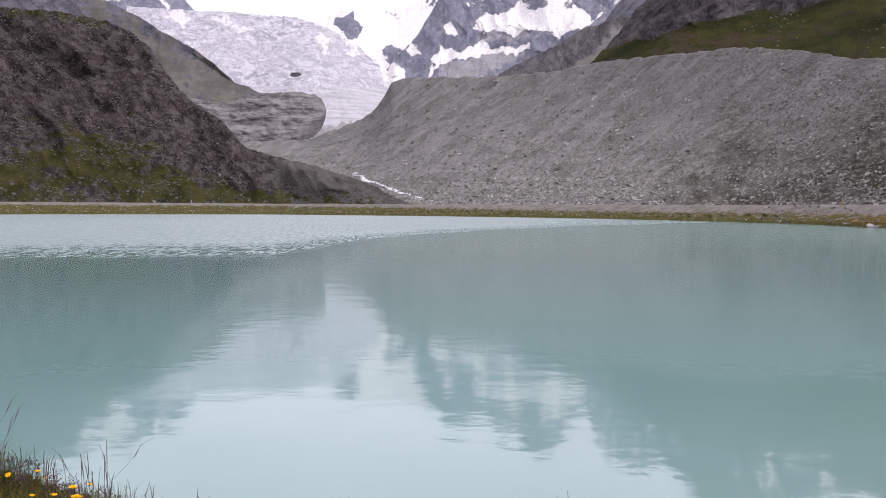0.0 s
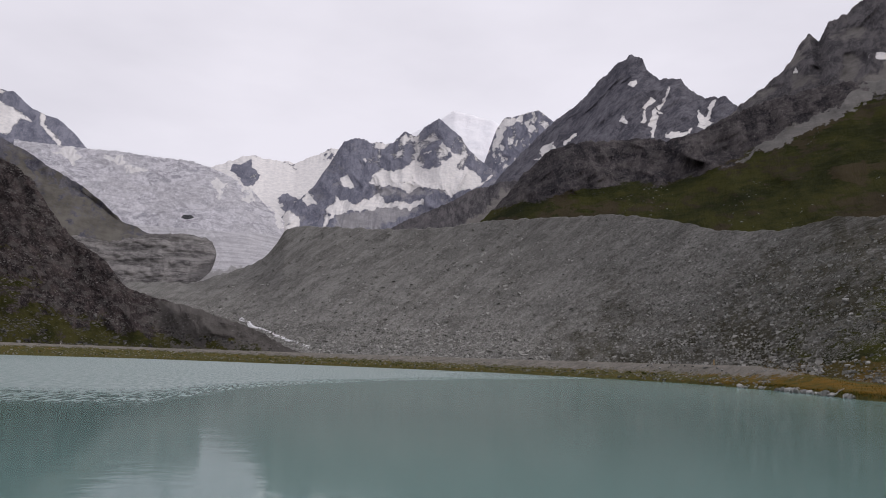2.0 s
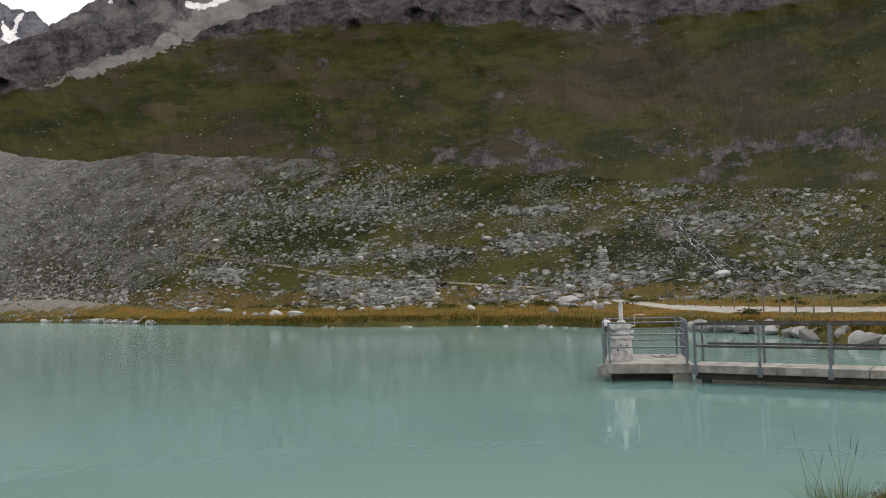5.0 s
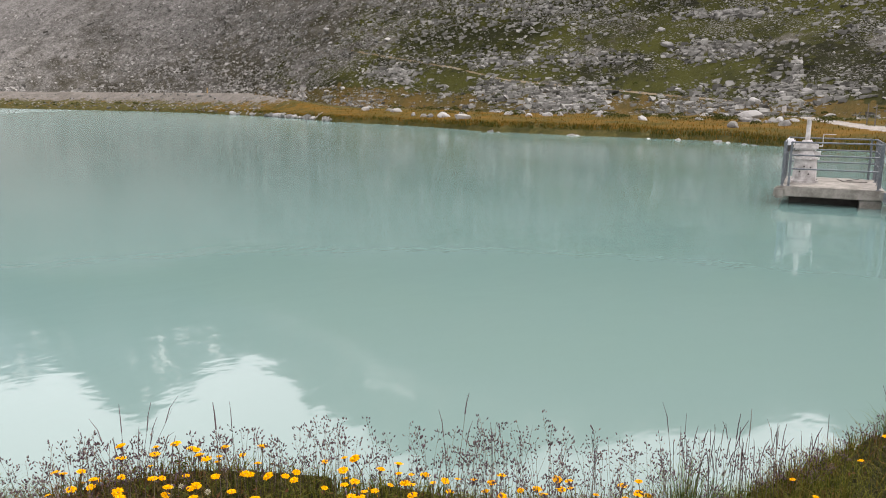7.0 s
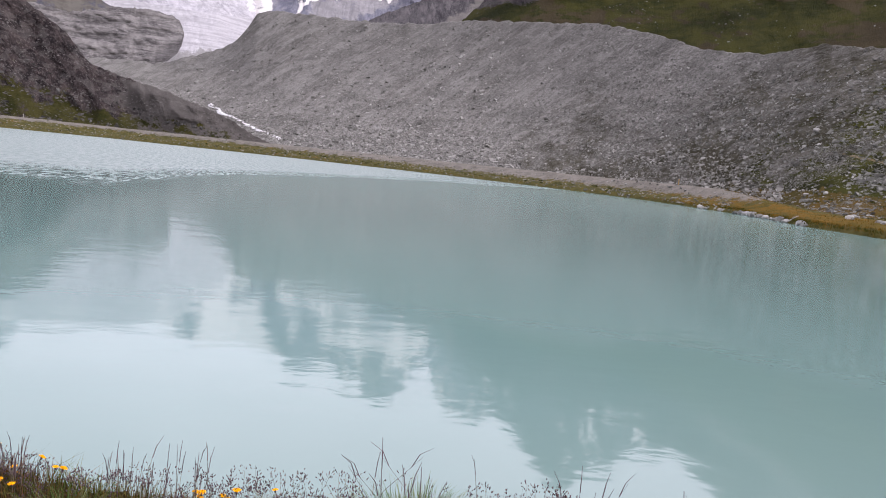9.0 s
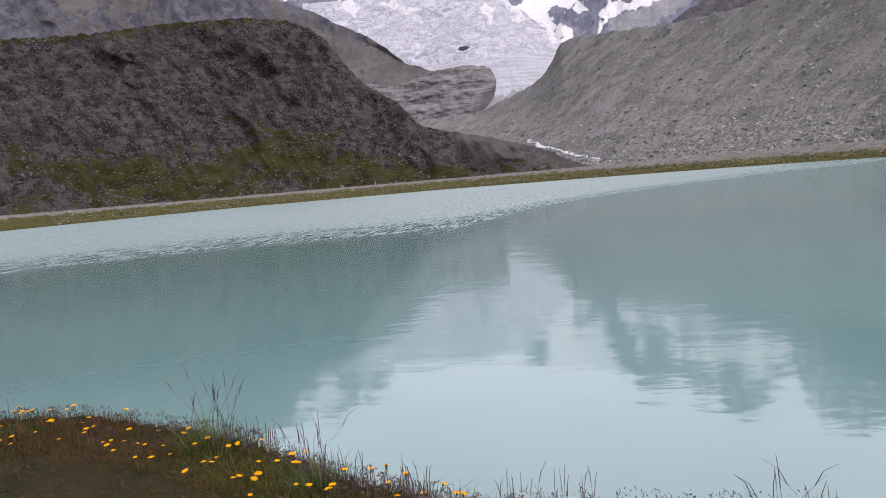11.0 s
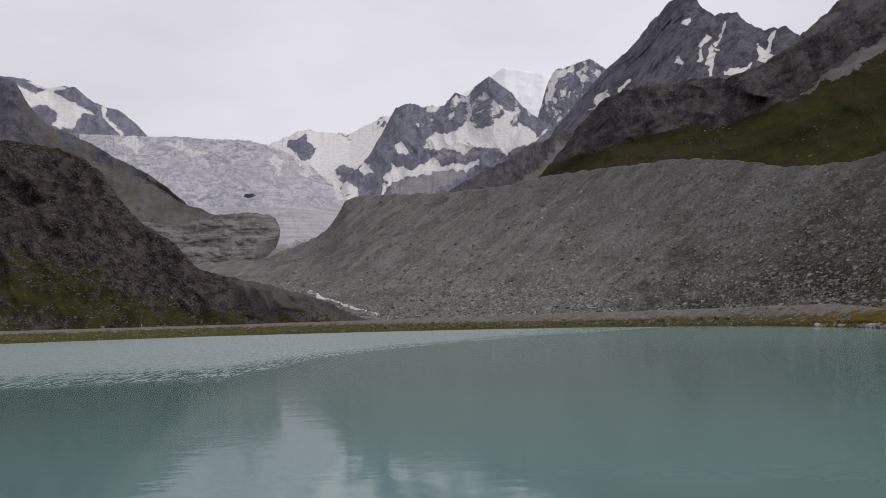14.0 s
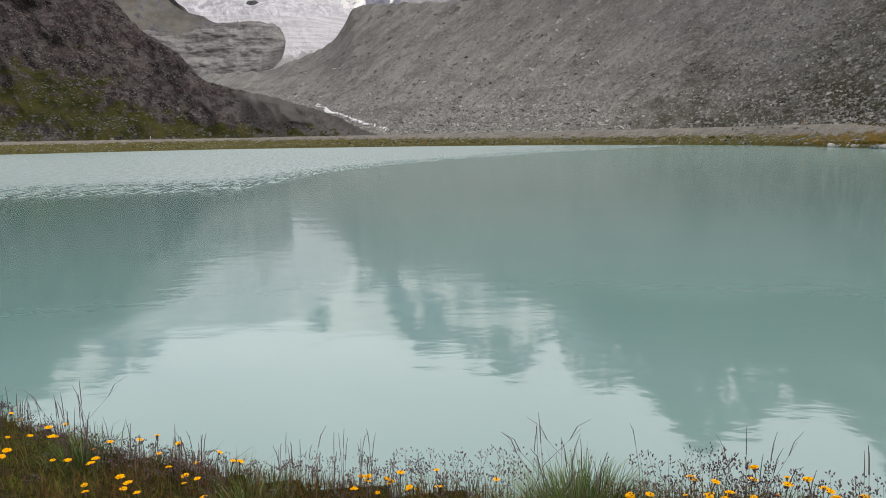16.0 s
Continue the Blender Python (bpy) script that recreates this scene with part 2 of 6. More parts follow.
m_snow = mat_snow()


def mat_water():
    """Milky glacier water: turquoise body, smooth mirror surface, a wind-ruffled stretch at the far side."""
    k = Nodes("glacier_lake_water", 0.012, 0.5)
    k.bsdf.inputs["IOR"].default_value = 1.62
    body = k.mix(k.ramp(k.noise(0.03, 3, 0.5), 0.35, 0.65), (0.132, 0.236, 0.220), (0.152, 0.256, 0.238))
    # beige for silty shallows, and for the neutral tone of the mirrored sky
    body = k.mix(k.math("MULTIPLY", k.attr("silt_sky_tint"), 0.3), body, (0.232, 0.248, 0.215))
    small, swell = k.noise(1.4, 3, 0.55, (1, 1.5, 1), 0.3), k.noise(0.3, 2, 0.5, (1, 1.6, 1), 0.4)
    ripple = k.noise(0.9, 5, 0.7, (1, 1.6, 1), 0.5)
    speck = k.ramp(k.noise(3.6, 4, 0.7, (1, 0.12, 1), 0.2), 0.46, 0.56)
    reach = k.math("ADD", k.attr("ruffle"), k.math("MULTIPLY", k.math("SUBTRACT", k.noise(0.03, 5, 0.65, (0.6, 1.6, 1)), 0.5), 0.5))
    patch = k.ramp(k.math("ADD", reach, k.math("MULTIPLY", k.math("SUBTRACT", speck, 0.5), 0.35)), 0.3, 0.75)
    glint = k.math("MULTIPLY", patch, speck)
    body = k.mix(k.math("MULTIPLY", patch, 0.5), body, (0.225, 0.245, 0.236))   # greyer body colour paints in the sky's sheen on the ruffled water
    wide = k.attr("open")
    h = k.math("ADD", k.math("MULTIPLY", small, k.math("SUBTRACT", 0.0035, k.math("MULTIPLY", wide, 0.0028))), k.math("MULTIPLY", swell, 0.007))
    h = k.math("ADD", h, k.math("MULTIPLY", k.math("MULTIPLY", ripple, patch), k.math("ADD", 0.01, k.math("MULTIPLY", speck, 0.05))))
    k.bump(h, 1.0, 1.0)
    return k.done(body, k.math("ADD", k.math("ADD", 0.05, k.math("MULTIPLY", k.attr("mid"), 0.03)), k.math("ADD", k.math("MULTIPLY", wide, 0.07), k.math("ADD", k.math("MULTIPLY", patch, 0.2), k.math("MULTIPLY", glint, 0.34)))))


m_water = mat_water()


# ---- terrain forms ----
def at_az(az, r, z=0.0):
    return Vector((r * math.sin(radians(az)), r * math.cos(radians(az)), z))


def along(table, a):
    xs, ys = zip(*table)
    return np.interp(a, xs, ys)


def soften(values, width):
    """A running mean, so that foot and crest lines bend without kinks."""
    w = max(3, width) | 1
    return np.convolve(np.pad(values, w // 2, mode="edge"), np.ones(w) / w, mode="valid")


def perlin(x, y, seed):
    """Smooth gradient noise on arrays, about -0.7 to 0.7."""
    r = np.random.RandomState(seed % 9973)
    perm = r.permutation(256)
    turn = r.uniform(0, 2 * math.pi, 256)
    gx, gy = np.cos(turn), np.sin(turn)
    i, j = np.floor(x).astype(int), np.floor(y).astype(int)
    u, w = x - i, y - j

    def corner(di, dj):
        h = perm[(perm[(i + di) % 256] + j + dj) % 256]
        return gx[h] * (u - di) + gy[h] * (w - dj)
    fu, fw = u * u * u * (u * (u * 6 - 15) + 10), w * w * w * (w * (w * 6 - 15) + 10)
    low = corner(0, 0) * (1 - fu) + corner(1, 0) * fu
    return low * (1 - fw) + (corner(0, 1) * (1 - fu) + corner(1, 1) * fu) * fw


def fbm(x, y, seed, octaves=6, gain=0.5):
    return sum(gain ** o * perlin(x * 2.07 ** o + 17.3 * o, y * 2.07 ** o + 9.1 * o, seed + o) for o in range(octaves))


def ridges(x, y, seed, octaves=5):
    """Sharp crests that branch downhill, about 0 to 1."""
    total, weight = np.zeros_like(x), np.ones_like(x)
    for o in range(octaves):
        k = 1.93 ** o
        n = (1 - np.minimum(np.abs(perlin(x * k + 31.7 * o, y * k + 5.3 * o, seed + 50 + o)) * 2.2, 1)) ** 2
        total += 0.47 ** o * n * weight
        weight = np.clip(n * 1.6, 0.15, 1)
    return total / 1.5


def crannies(x, y, seed):
    """Distance between the nearest two of scattered cell points: 0 at the joints between blocks."""
    r = np.random.RandomState(seed + 77)
    px, py = r.rand(64, 64), r.rand(64, 64)
    i, j = np.floor(x).astype(int), np.floor(y).astype(int)
    f1, f2 = np.full(x.shape, 9.0), np.full(x.shape, 9.0)
    for di in (-1, 0, 1):
        for dj in (-1, 0, 1):
            d = np.hypot(i + di + px[(i + di) % 64, (j + dj) % 64] - x, j + dj + py[(i + di) % 64, (j + dj) % 64] - y)
            f2 = np.minimum(f2, np.maximum(f1, d))
            f1 = np.minimum(f1, d)
    return f2 - f1


def blurred(M, n):
    """Mean over a square of about 2 n + 1 samples."""
    for axis in (0, 1):
        c = np.cumsum(np.pad(M, [(n + 1, n) if k == axis else (0, 0) for k in (0, 1)], mode="edge"), axis)
        M = (np.take(c, range(2 * n + 1, c.shape[axis]), axis) - np.take(c, range(0, c.shape[axis] - 2 * n - 1), axis)) / (2 * n + 1)
    return M


def in_patch(az, el, outline, soft=0.8):
    """Signed softness: 1 well inside the outline, 0 outside."""
    inside = np.zeros(az.shape, bool)
    dist = np.full(az.shape, 1e9)
    n = len(outline)
    for i in range(n):
        (x0, y0), (x1, y1) = outline[i], outline[(i + 1) % n]
        with np.errstate(divide="ignore", invalid="ignore"):
            cross = ((y0 > el) != (y1 > el)) & (az < (x1 - x0) * (el - y0) / ((y1 - y0) or 1e-9) + x0)
        inside ^= cross
        dx, dy = x1 - x0, y1 - y0
        s = np.clip(((az - x0) * dx + (el - y0) * dy) / max(dx * dx + dy * dy, 1e-9), 0, 1)
        dist = np.minimum(dist, np.hypot(az - x0 - s * dx, el - y0 - s * dy))
    return np.clip(0.5 + np.where(inside, dist, -dist) / soft, 0, 1)


class Relief:
    """A mountainside seen from the lake: from a foot line up to a crest line and down behind it."""

    def __init__(self, name, top, foot, far, near, cols, rows, depth, size, jag, jag_size, material, masks=None, steep=1.0, seed=0, gully=0.5, kind="structure", label="", category="mountain", shelf=0.0, blocks=0.0, lean=0.0, back=True, tall=2.0, gain=0.46, weight=None, rounded=0.0, upright=1.0, ribs=0.9, rib_tall=4.5, chutes=0.0):
        a0, a1 = top[0][0], top[-1][0]
        az = np.linspace(a0, a1, cols)
        el_t, el_f = along(top, az), along(foot, az)
        el_t = np.maximum(el_t, el_f + 0.02)
        tooth = jag * 1.4 * fbm(az / jag_size, az * 0 + seed * 7.3, seed, 5, 0.62)
        r_t, r_f = soften(along(far, az), int(cols * 5 / (a1 - a0))), soften(along(near, az), int(cols * 5 / (a1 - a0)))
        s_arc = np.concatenate([[0], np.cumsum(0.5 * (r_t + r_f)[1:] * np.radians(np.diff(az)))])
        v = np.linspace(0, 1, rows)
        V, A = np.meshgrid(v, az, indexing="ij")
        crest = el_t
        if rounded:
            share = np.clip((1 - V) * 1.4, 0, 1)
            crest = el_t * (1 - share) + soften(el_t, int(cols * rounded / (a1 - a0))) * share
        EL = el_f + (crest - el_f) * V + tooth * V ** 9 * np.minimum(1, (el_t - el_f) / 0.5)
        Rr = r_f + (r_t - r_f) * V ** steep
        Zs = Rr * np.tan(np.radians(EL)) * 1.25
        S = s_arc[None, :] + Zs * lean
        d = fbm(S / size, Zs / (size * tall * 1.5), seed * 31, 7, gain)
        D = d + gully * (1 - 2 * np.abs(perlin(S / (size * 0.55) + d * 0.5, Zs / (size * 3.5), seed * 57)))
        if ribs:
            bend = 0.4 * fbm(S / (size * 1.6), Zs / (size * 1.6), seed * 13, 3)
            D -= ribs * (ridges(S / (size * 0.9) + bend, Zs / (size * rib_tall) + 0.35 * bend, seed * 19) - 0.4)
        if blocks:
            D -= blocks * np.minimum(crannies(S / (size * 0.4) + d * 0.4, Zs / (size * 0.4 * upright), seed), 0.6)
        if shelf:
            D += shelf * np.sin(Zs / (size * 0.12) + d * 3 + S / size)
        hollow = D - blurred(D, max(4, cols // 24))
        hollow = np.clip(hollow / (hollow.std() + 1e-6), -1.6, 1.6)
        fade = np.minimum(1, (1 - V) * 6 + 0.25)
        Rr = Rr + depth * D * fade * np.clip((el_t - el_f) / 2.5, 0.1, 1) * (weight(A, EL) if weight else 1)
        self.az, self.v, self.EL, self.A, self.R = az, v, EL, A, Rr
        X, Y = Rr * np.sin(np.radians(A)), Rr * np.cos(np.radians(A))
        Z = EYE + Rr * np.tan(np.radians(EL))
        rings = [np.stack([X, Y, Z], -1)]
        # the far side
        zt, rt = Z[-1], Rr[-1]
        for s in (0.12, 0.4, 1.0) if back else ():
            rb = rt + np.maximum(zt, 5) * 0.9 * s
            rings.append(np.stack([rb * np.sin(np.radians(az)), rb * np.cos(np.radians(az)), np.maximum(zt * (1 - s) ** 1.1, 0.5)], -1)[None])
        P = np.concatenate(rings, 0)
        self.P = P[:rows]
        nr = P.shape[0]
        idx = np.arange(nr * cols).reshape(nr, cols)
        quads = np.stack([idx[:-1, :-1], idx[:-1, 1:], idx[1:, 1:], idx[1:, :-1]], -1).reshape(-1, 4)
        me = bpy.data.meshes.new(name)
        me.from_pydata(P.reshape(-1, 3).tolist(), [], quads.tolist())
        me.polygons.foreach_set("use_smooth", np.ones(len(quads), bool))
        masks = {"coarse": lambda A, EL, V: np.ones_like(A), **(masks or {})}
        for key, fn in masks.items():
            m = np.zeros((nr, cols))
            m[:rows] = fn(A, EL, V)
            if key == "snow" and name != "glacier":
                m[:rows] += 0.24 * hollow * np.clip(m[:rows] * 4, 0, 1) * np.clip(1.35 - m[:rows], 0.15, 1)
            if key == "scree" and chutes:
                m[:rows] = np.maximum(m[:rows], 0.3 + chutes * hollow)
            m[rows:] = m[rows - 1]
            me.attributes.new(key, "FLOAT", "POINT").data.foreach_set("value", m.reshape(-1).astype(np.float32))
        sl = np.zeros((nr, cols, 3))
        sl[:rows, :, 0], sl[:rows, :, 1] = s_arc + (Z - EYE) * 1.25 * lean, (Z - EYE) * 1.25
        sl[rows:] = sl[rows - 1] + np.array([0, 20, 0])
        sl[..., 2] = seed * 40
        me.attributes.new("slope", "FLOAT_VECTOR", "POINT").data.foreach_set("vector", sl.reshape(-1).astype(np.float32))
        me.materials.append(material)
        self.ob = tagged(new(name, me), label, category, "", kind)

    def place(self, a, v):
        """The point of the slope at azimuth a and share v of its height."""
        fx = np.clip(np.interp(a, self.az, np.arange(len(self.az))), 0, len(self.az) - 1.001)
        fy = np.clip(v * (len(self.v) - 1), 0, len(self.v) - 1.001)
        i, j = int(fy), int(fx)
        dy, dx = fy - i, fx - j
        p = (self.P[i, j] * (1 - dy) * (1 - dx) + self.P[i + 1, j] * dy * (1 - dx) + self.P[i, j + 1] * (1 - dy) * dx + self.P[i + 1, j + 1] * dy * dx)
        return Vector(p)

    def at(self, a, el):
        j = int(np.clip(np.interp(a, self.az, np.arange(len(self.az))), 0, len(self.az) - 1))
        return self.place(a, float(np.interp(el, self.EL[:, j], self.v)))


def band(a, lo, hi, soft):
    return np.clip((a - lo) / soft + 0.5, 0, 1) * np.clip((hi - a) / soft + 0.5, 0, 1)


def grid_noise(X, Y, seed, octaves=5):
    """Smooth fractal noise on arrays, about -1 to 1."""
    r = np.random.RandomState(seed)
    total, amp = np.zeros_like(X), 0.55
    for o in range(octaves):
        g = r.uniform(-1, 1, (128, 128))
        x, y = X * 2.03 ** o + 40.7 + 13 * o, Y * 2.03 ** o + 40.3 + 7 * o
        i, j = np.floor(x).astype(int), np.floor(y).astype(int)
        u, w = x - i, y - j
        u, w = u * u * (3 - 2 * u), w * w * (3 - 2 * w)
        i0, i1, j0, j1 = i % 128, (i + 1) % 128, j % 128, (j + 1) % 128
        total += amp * ((g[i0, j0] * (1 - u) + g[i1, j0] * u) * (1 - w) + (g[i0, j1] * (1 - u) + g[i1, j1] * u) * w)
        amp *= 0.66
    return total


def patches(*outlines, soft=0.8, base=None, warp=0.3, eaten=0.5):
    """Cover inside the outlines, with ragged edges and rock showing through."""
    def fn(A, EL, V):
        A, EL = A + warp * grid_noise(A / 0.7, EL / 0.7, 3, 3), EL + warp * grid_noise(A / 0.7, EL / 0.7, 4, 3)
        m = np.zeros_like(A)
        for o in outlines:
            m = np.maximum(m, in_patch(A, EL, o, soft))
        if base is not None:
            m = np.maximum(m, base(A, EL))
        return np.where(m > 0, m + eaten * grid_noise(A / 0.5, EL / 0.4, 5, 4) - 0.08, 0)
    return fn


# far snowy mountain behind the dark left-hand mountain
SNOW_BAND = [(-26.1, 16.1), (-25.4, 16.0), (-24.7, 15.7), (-23.6, 15.95), (-23.8, 15.65), (-22.5, 15.3), (-21.6, 14.8), (-20.9, 14.5), (-21.8, 14.55), (-22.1, 14.1), (-22.4, 13.4), (-22.8, 13.65), (-23.2, 13.4), (-23.8, 13.6), (-23.3, 14.2), (-23.5, 14.6), (-24.2, 14.85), (-25.1, 14.7), (-25.6, 15.1)]
SNOW_STREAK = [(-20.75, 15.25), (-20.3, 15.15), (-20.35, 14.5), (-19.5, 13.7), (-18.7, 12.95), (-19.0, 12.95), (-20.2, 13.9), (-20.6, 14.4)]
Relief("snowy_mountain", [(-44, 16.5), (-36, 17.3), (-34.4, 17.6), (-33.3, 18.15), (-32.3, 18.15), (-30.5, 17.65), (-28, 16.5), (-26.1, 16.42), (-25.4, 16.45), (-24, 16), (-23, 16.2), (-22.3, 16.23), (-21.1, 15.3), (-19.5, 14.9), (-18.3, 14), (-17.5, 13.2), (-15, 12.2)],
       [(-44, 11), (-15, 11)], [(-44, 3000), (-15, 2900)], [(-44, 2450), (-15, 2450)], 340, 110, 40, 200, 0.08, 0.8, m_hazed_rock,
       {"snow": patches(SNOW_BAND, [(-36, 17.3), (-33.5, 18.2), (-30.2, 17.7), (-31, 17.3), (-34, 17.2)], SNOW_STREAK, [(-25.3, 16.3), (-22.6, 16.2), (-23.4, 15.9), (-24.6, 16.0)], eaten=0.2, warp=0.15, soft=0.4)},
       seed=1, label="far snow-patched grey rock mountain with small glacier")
# snow plateau above the icefall
NUNATAK = [(-8.0, 13.05), (-7.0, 13.75), (-6.3, 13.35), (-5.9, 12.7), (-6.3, 11.75), (-7.1, 11.95), (-7.5, 12.6)]
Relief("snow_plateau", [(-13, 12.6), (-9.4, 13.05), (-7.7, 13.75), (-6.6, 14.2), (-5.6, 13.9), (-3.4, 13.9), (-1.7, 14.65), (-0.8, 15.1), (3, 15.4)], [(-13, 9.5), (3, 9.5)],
       [(-13, 3300), (3, 3500)], [(-13, 2500), (3, 2700)], 220, 110, 16, 220, 0.10, 0.5, m_hazed_rock,
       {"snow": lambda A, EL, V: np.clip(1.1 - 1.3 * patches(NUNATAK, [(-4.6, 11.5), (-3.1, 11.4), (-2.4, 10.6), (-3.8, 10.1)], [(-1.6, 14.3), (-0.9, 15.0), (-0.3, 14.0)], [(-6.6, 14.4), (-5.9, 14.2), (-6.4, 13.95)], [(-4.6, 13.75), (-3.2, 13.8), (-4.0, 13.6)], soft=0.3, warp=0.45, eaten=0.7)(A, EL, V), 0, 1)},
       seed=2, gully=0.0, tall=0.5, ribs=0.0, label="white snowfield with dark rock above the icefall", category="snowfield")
# glacier: icefall and tongue
glacier = Relief("glacier", [(-22, 13.2), (-17.5, 13.3), (-15.5, 13.39), (-13.5, 13.3), (-11, 13.33), (-9.4, 13.0), (-8, 12.5), (-6.4, 11.7), (-5.6, 10.9), (-4.9, 10.5), (-4.2, 9.9), (-3.6, 9.2), (-2.8, 8.2), (-2, 7)], [(-22, 4.2), (-2, 4.2)],
       [(-22, 2650), (-2, 2450)], [(-22, 1720), (-12, 1720), (-9, 1460), (-2, 1350)], 400, 200, 13, 42, 0.06, 0.4, m_ice,
       {"snow": patches([(-20, 13.0), (-18.4, 13.3), (-17.8, 13.0), (-18.6, 12.4)], [(-9, 13.4), (-3, 13), (-2.5, 10.8), (-4.2, 10.2), (-5, 11.6), (-7.5, 11.6)], [(-7.6, 11.4), (-5.4, 11.0), (-4.4, 9.2), (-3.9, 8.6), (-3.6, 9.6), (-4.6, 10.8)], [(-16.8, 13.0), (-13.6, 12.6), (-15, 12.3)], [(-9.6, 12.2), (-7.6, 11.6), (-8.8, 11.2)], soft=0.5, warp=0.5, eaten=0.9),
        "tongue": lambda A, EL, V: np.clip((8.55 - EL) / 0.3 + 0.5, 0, 1), "cave_shade": patches([(-11.25, 9.3), (-11.0, 9.52), (-10.4, 9.55), (-10.15, 9.4), (-10.5, 9.22), (-10.9, 9.18)], soft=0.3, warp=0.04, eaten=0.1), "scree": patches([(-12.5, 6.2), (-10.6, 6.0), (-9.8, 5.4), (-7.0, 6.0), (-5.6, 5.4), (-9, 4.0), (-14, 4)])},
       steep=1.0, seed=3, gully=0.0, blocks=0.5, tall=1.0, upright=1.6, ribs=0.2, label="crevassed grey-white glacier icefall with lower tongue", category="glacier")
Relief("snow_dome", [(4, 16), (7.1, 17.5), (8.4, 18.3), (9.6, 18.05), (11.4, 17.62), (13, 16.6)], [(4, 13), (13, 13)], [(4, 3900), (13, 3900)], [(4, 3500), (13, 3500)],
       80, 40, 50, 300, 0.04, 0.8, m_snow, {}, seed=5, gully=0.15, ribs=0.2, label="smooth white snow dome summit", category="mountain")
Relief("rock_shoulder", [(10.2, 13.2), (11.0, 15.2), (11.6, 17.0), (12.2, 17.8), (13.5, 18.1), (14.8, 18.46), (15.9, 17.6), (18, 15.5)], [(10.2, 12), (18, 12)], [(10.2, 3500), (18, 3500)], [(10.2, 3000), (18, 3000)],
       200, 120, 50, 170, 0.1, 0.6, m_hazed_rock, {"snow": patches([(11.4, 17.3), (12.2, 17.8), (13.8, 18.1), (13.2, 17.4), (12.3, 16.9), (11.9, 15.8), (11.4, 15.5)], [(12.6, 16.6), (13.2, 16.8), (12.8, 15.8), (12.4, 15.6)], [(13.6, 17.6), (14.2, 17.9), (14.6, 17.1), (14.0, 16.6)], soft=0.4, base=lambda A, EL: 0.36 * band(A, 10, 15.5, 1.0) * band(EL, 14, 30, 1.5))},
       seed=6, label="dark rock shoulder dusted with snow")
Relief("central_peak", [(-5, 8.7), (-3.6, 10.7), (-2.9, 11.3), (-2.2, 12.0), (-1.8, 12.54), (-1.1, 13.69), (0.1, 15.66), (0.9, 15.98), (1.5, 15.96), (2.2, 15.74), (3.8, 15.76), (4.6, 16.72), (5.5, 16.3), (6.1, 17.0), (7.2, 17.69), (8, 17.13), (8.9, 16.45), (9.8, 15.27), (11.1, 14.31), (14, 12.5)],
       [(-5, 8.4), (14, 8.4)], [(-5, 2500), (0, 2900), (14, 2900)], [(-5, 2250), (14, 2250)], 450, 200, 48, 170, 0.1, 0.6, m_hazed_rock,
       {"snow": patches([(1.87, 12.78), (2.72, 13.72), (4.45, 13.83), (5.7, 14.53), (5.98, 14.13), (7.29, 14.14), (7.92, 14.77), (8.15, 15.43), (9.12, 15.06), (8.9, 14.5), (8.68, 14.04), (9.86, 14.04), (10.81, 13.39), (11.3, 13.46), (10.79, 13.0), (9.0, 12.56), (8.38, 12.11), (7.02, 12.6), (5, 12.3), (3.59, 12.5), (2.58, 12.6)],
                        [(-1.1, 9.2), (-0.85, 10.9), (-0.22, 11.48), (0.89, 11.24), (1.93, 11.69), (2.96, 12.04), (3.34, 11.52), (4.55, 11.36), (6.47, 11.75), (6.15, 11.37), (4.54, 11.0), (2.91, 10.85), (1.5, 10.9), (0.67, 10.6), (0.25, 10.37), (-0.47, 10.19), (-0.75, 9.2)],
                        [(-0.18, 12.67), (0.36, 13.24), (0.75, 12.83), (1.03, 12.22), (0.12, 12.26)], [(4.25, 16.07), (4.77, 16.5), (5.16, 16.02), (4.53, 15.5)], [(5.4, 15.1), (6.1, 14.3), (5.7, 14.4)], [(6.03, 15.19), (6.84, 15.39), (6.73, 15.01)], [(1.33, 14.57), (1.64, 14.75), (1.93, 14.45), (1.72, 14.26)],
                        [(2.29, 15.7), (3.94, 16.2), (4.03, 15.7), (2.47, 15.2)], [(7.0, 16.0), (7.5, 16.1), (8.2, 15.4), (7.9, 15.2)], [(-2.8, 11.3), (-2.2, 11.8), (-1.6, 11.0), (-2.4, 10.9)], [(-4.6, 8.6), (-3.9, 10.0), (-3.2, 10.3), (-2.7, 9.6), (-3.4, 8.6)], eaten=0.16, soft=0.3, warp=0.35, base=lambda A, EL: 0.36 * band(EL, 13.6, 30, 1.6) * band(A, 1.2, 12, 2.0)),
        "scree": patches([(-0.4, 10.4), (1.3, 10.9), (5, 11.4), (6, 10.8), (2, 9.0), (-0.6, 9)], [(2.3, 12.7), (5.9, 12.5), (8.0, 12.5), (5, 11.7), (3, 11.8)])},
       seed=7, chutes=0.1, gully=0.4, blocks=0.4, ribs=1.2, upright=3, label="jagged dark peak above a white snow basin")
Relief("talus_slope", [(1.8, 8.3), (3, 8.9), (4.2, 9.7), (5.8, 10.5), (8, 11.5), (10, 12.6), (11.3, 13.0), (13, 13.4), (16, 13)], [(1.8, 8), (16, 8)], [(1.8, 1900), (16, 1900)], [(1.8, 1500), (16, 1500)],
       240, 90, 20, 90, 0.1, 0.6, m_brown_rock, {"scree": patches([(8.2, 9.0), (10.4, 11.0), (12.5, 12.8), (14, 13.5), (16, 12), (12, 9)], [(3, 8), (5, 9.2), (7, 9.4), (9, 8)])}, seed=8, label="grey scree and dark rock below the peaks", category="slope")
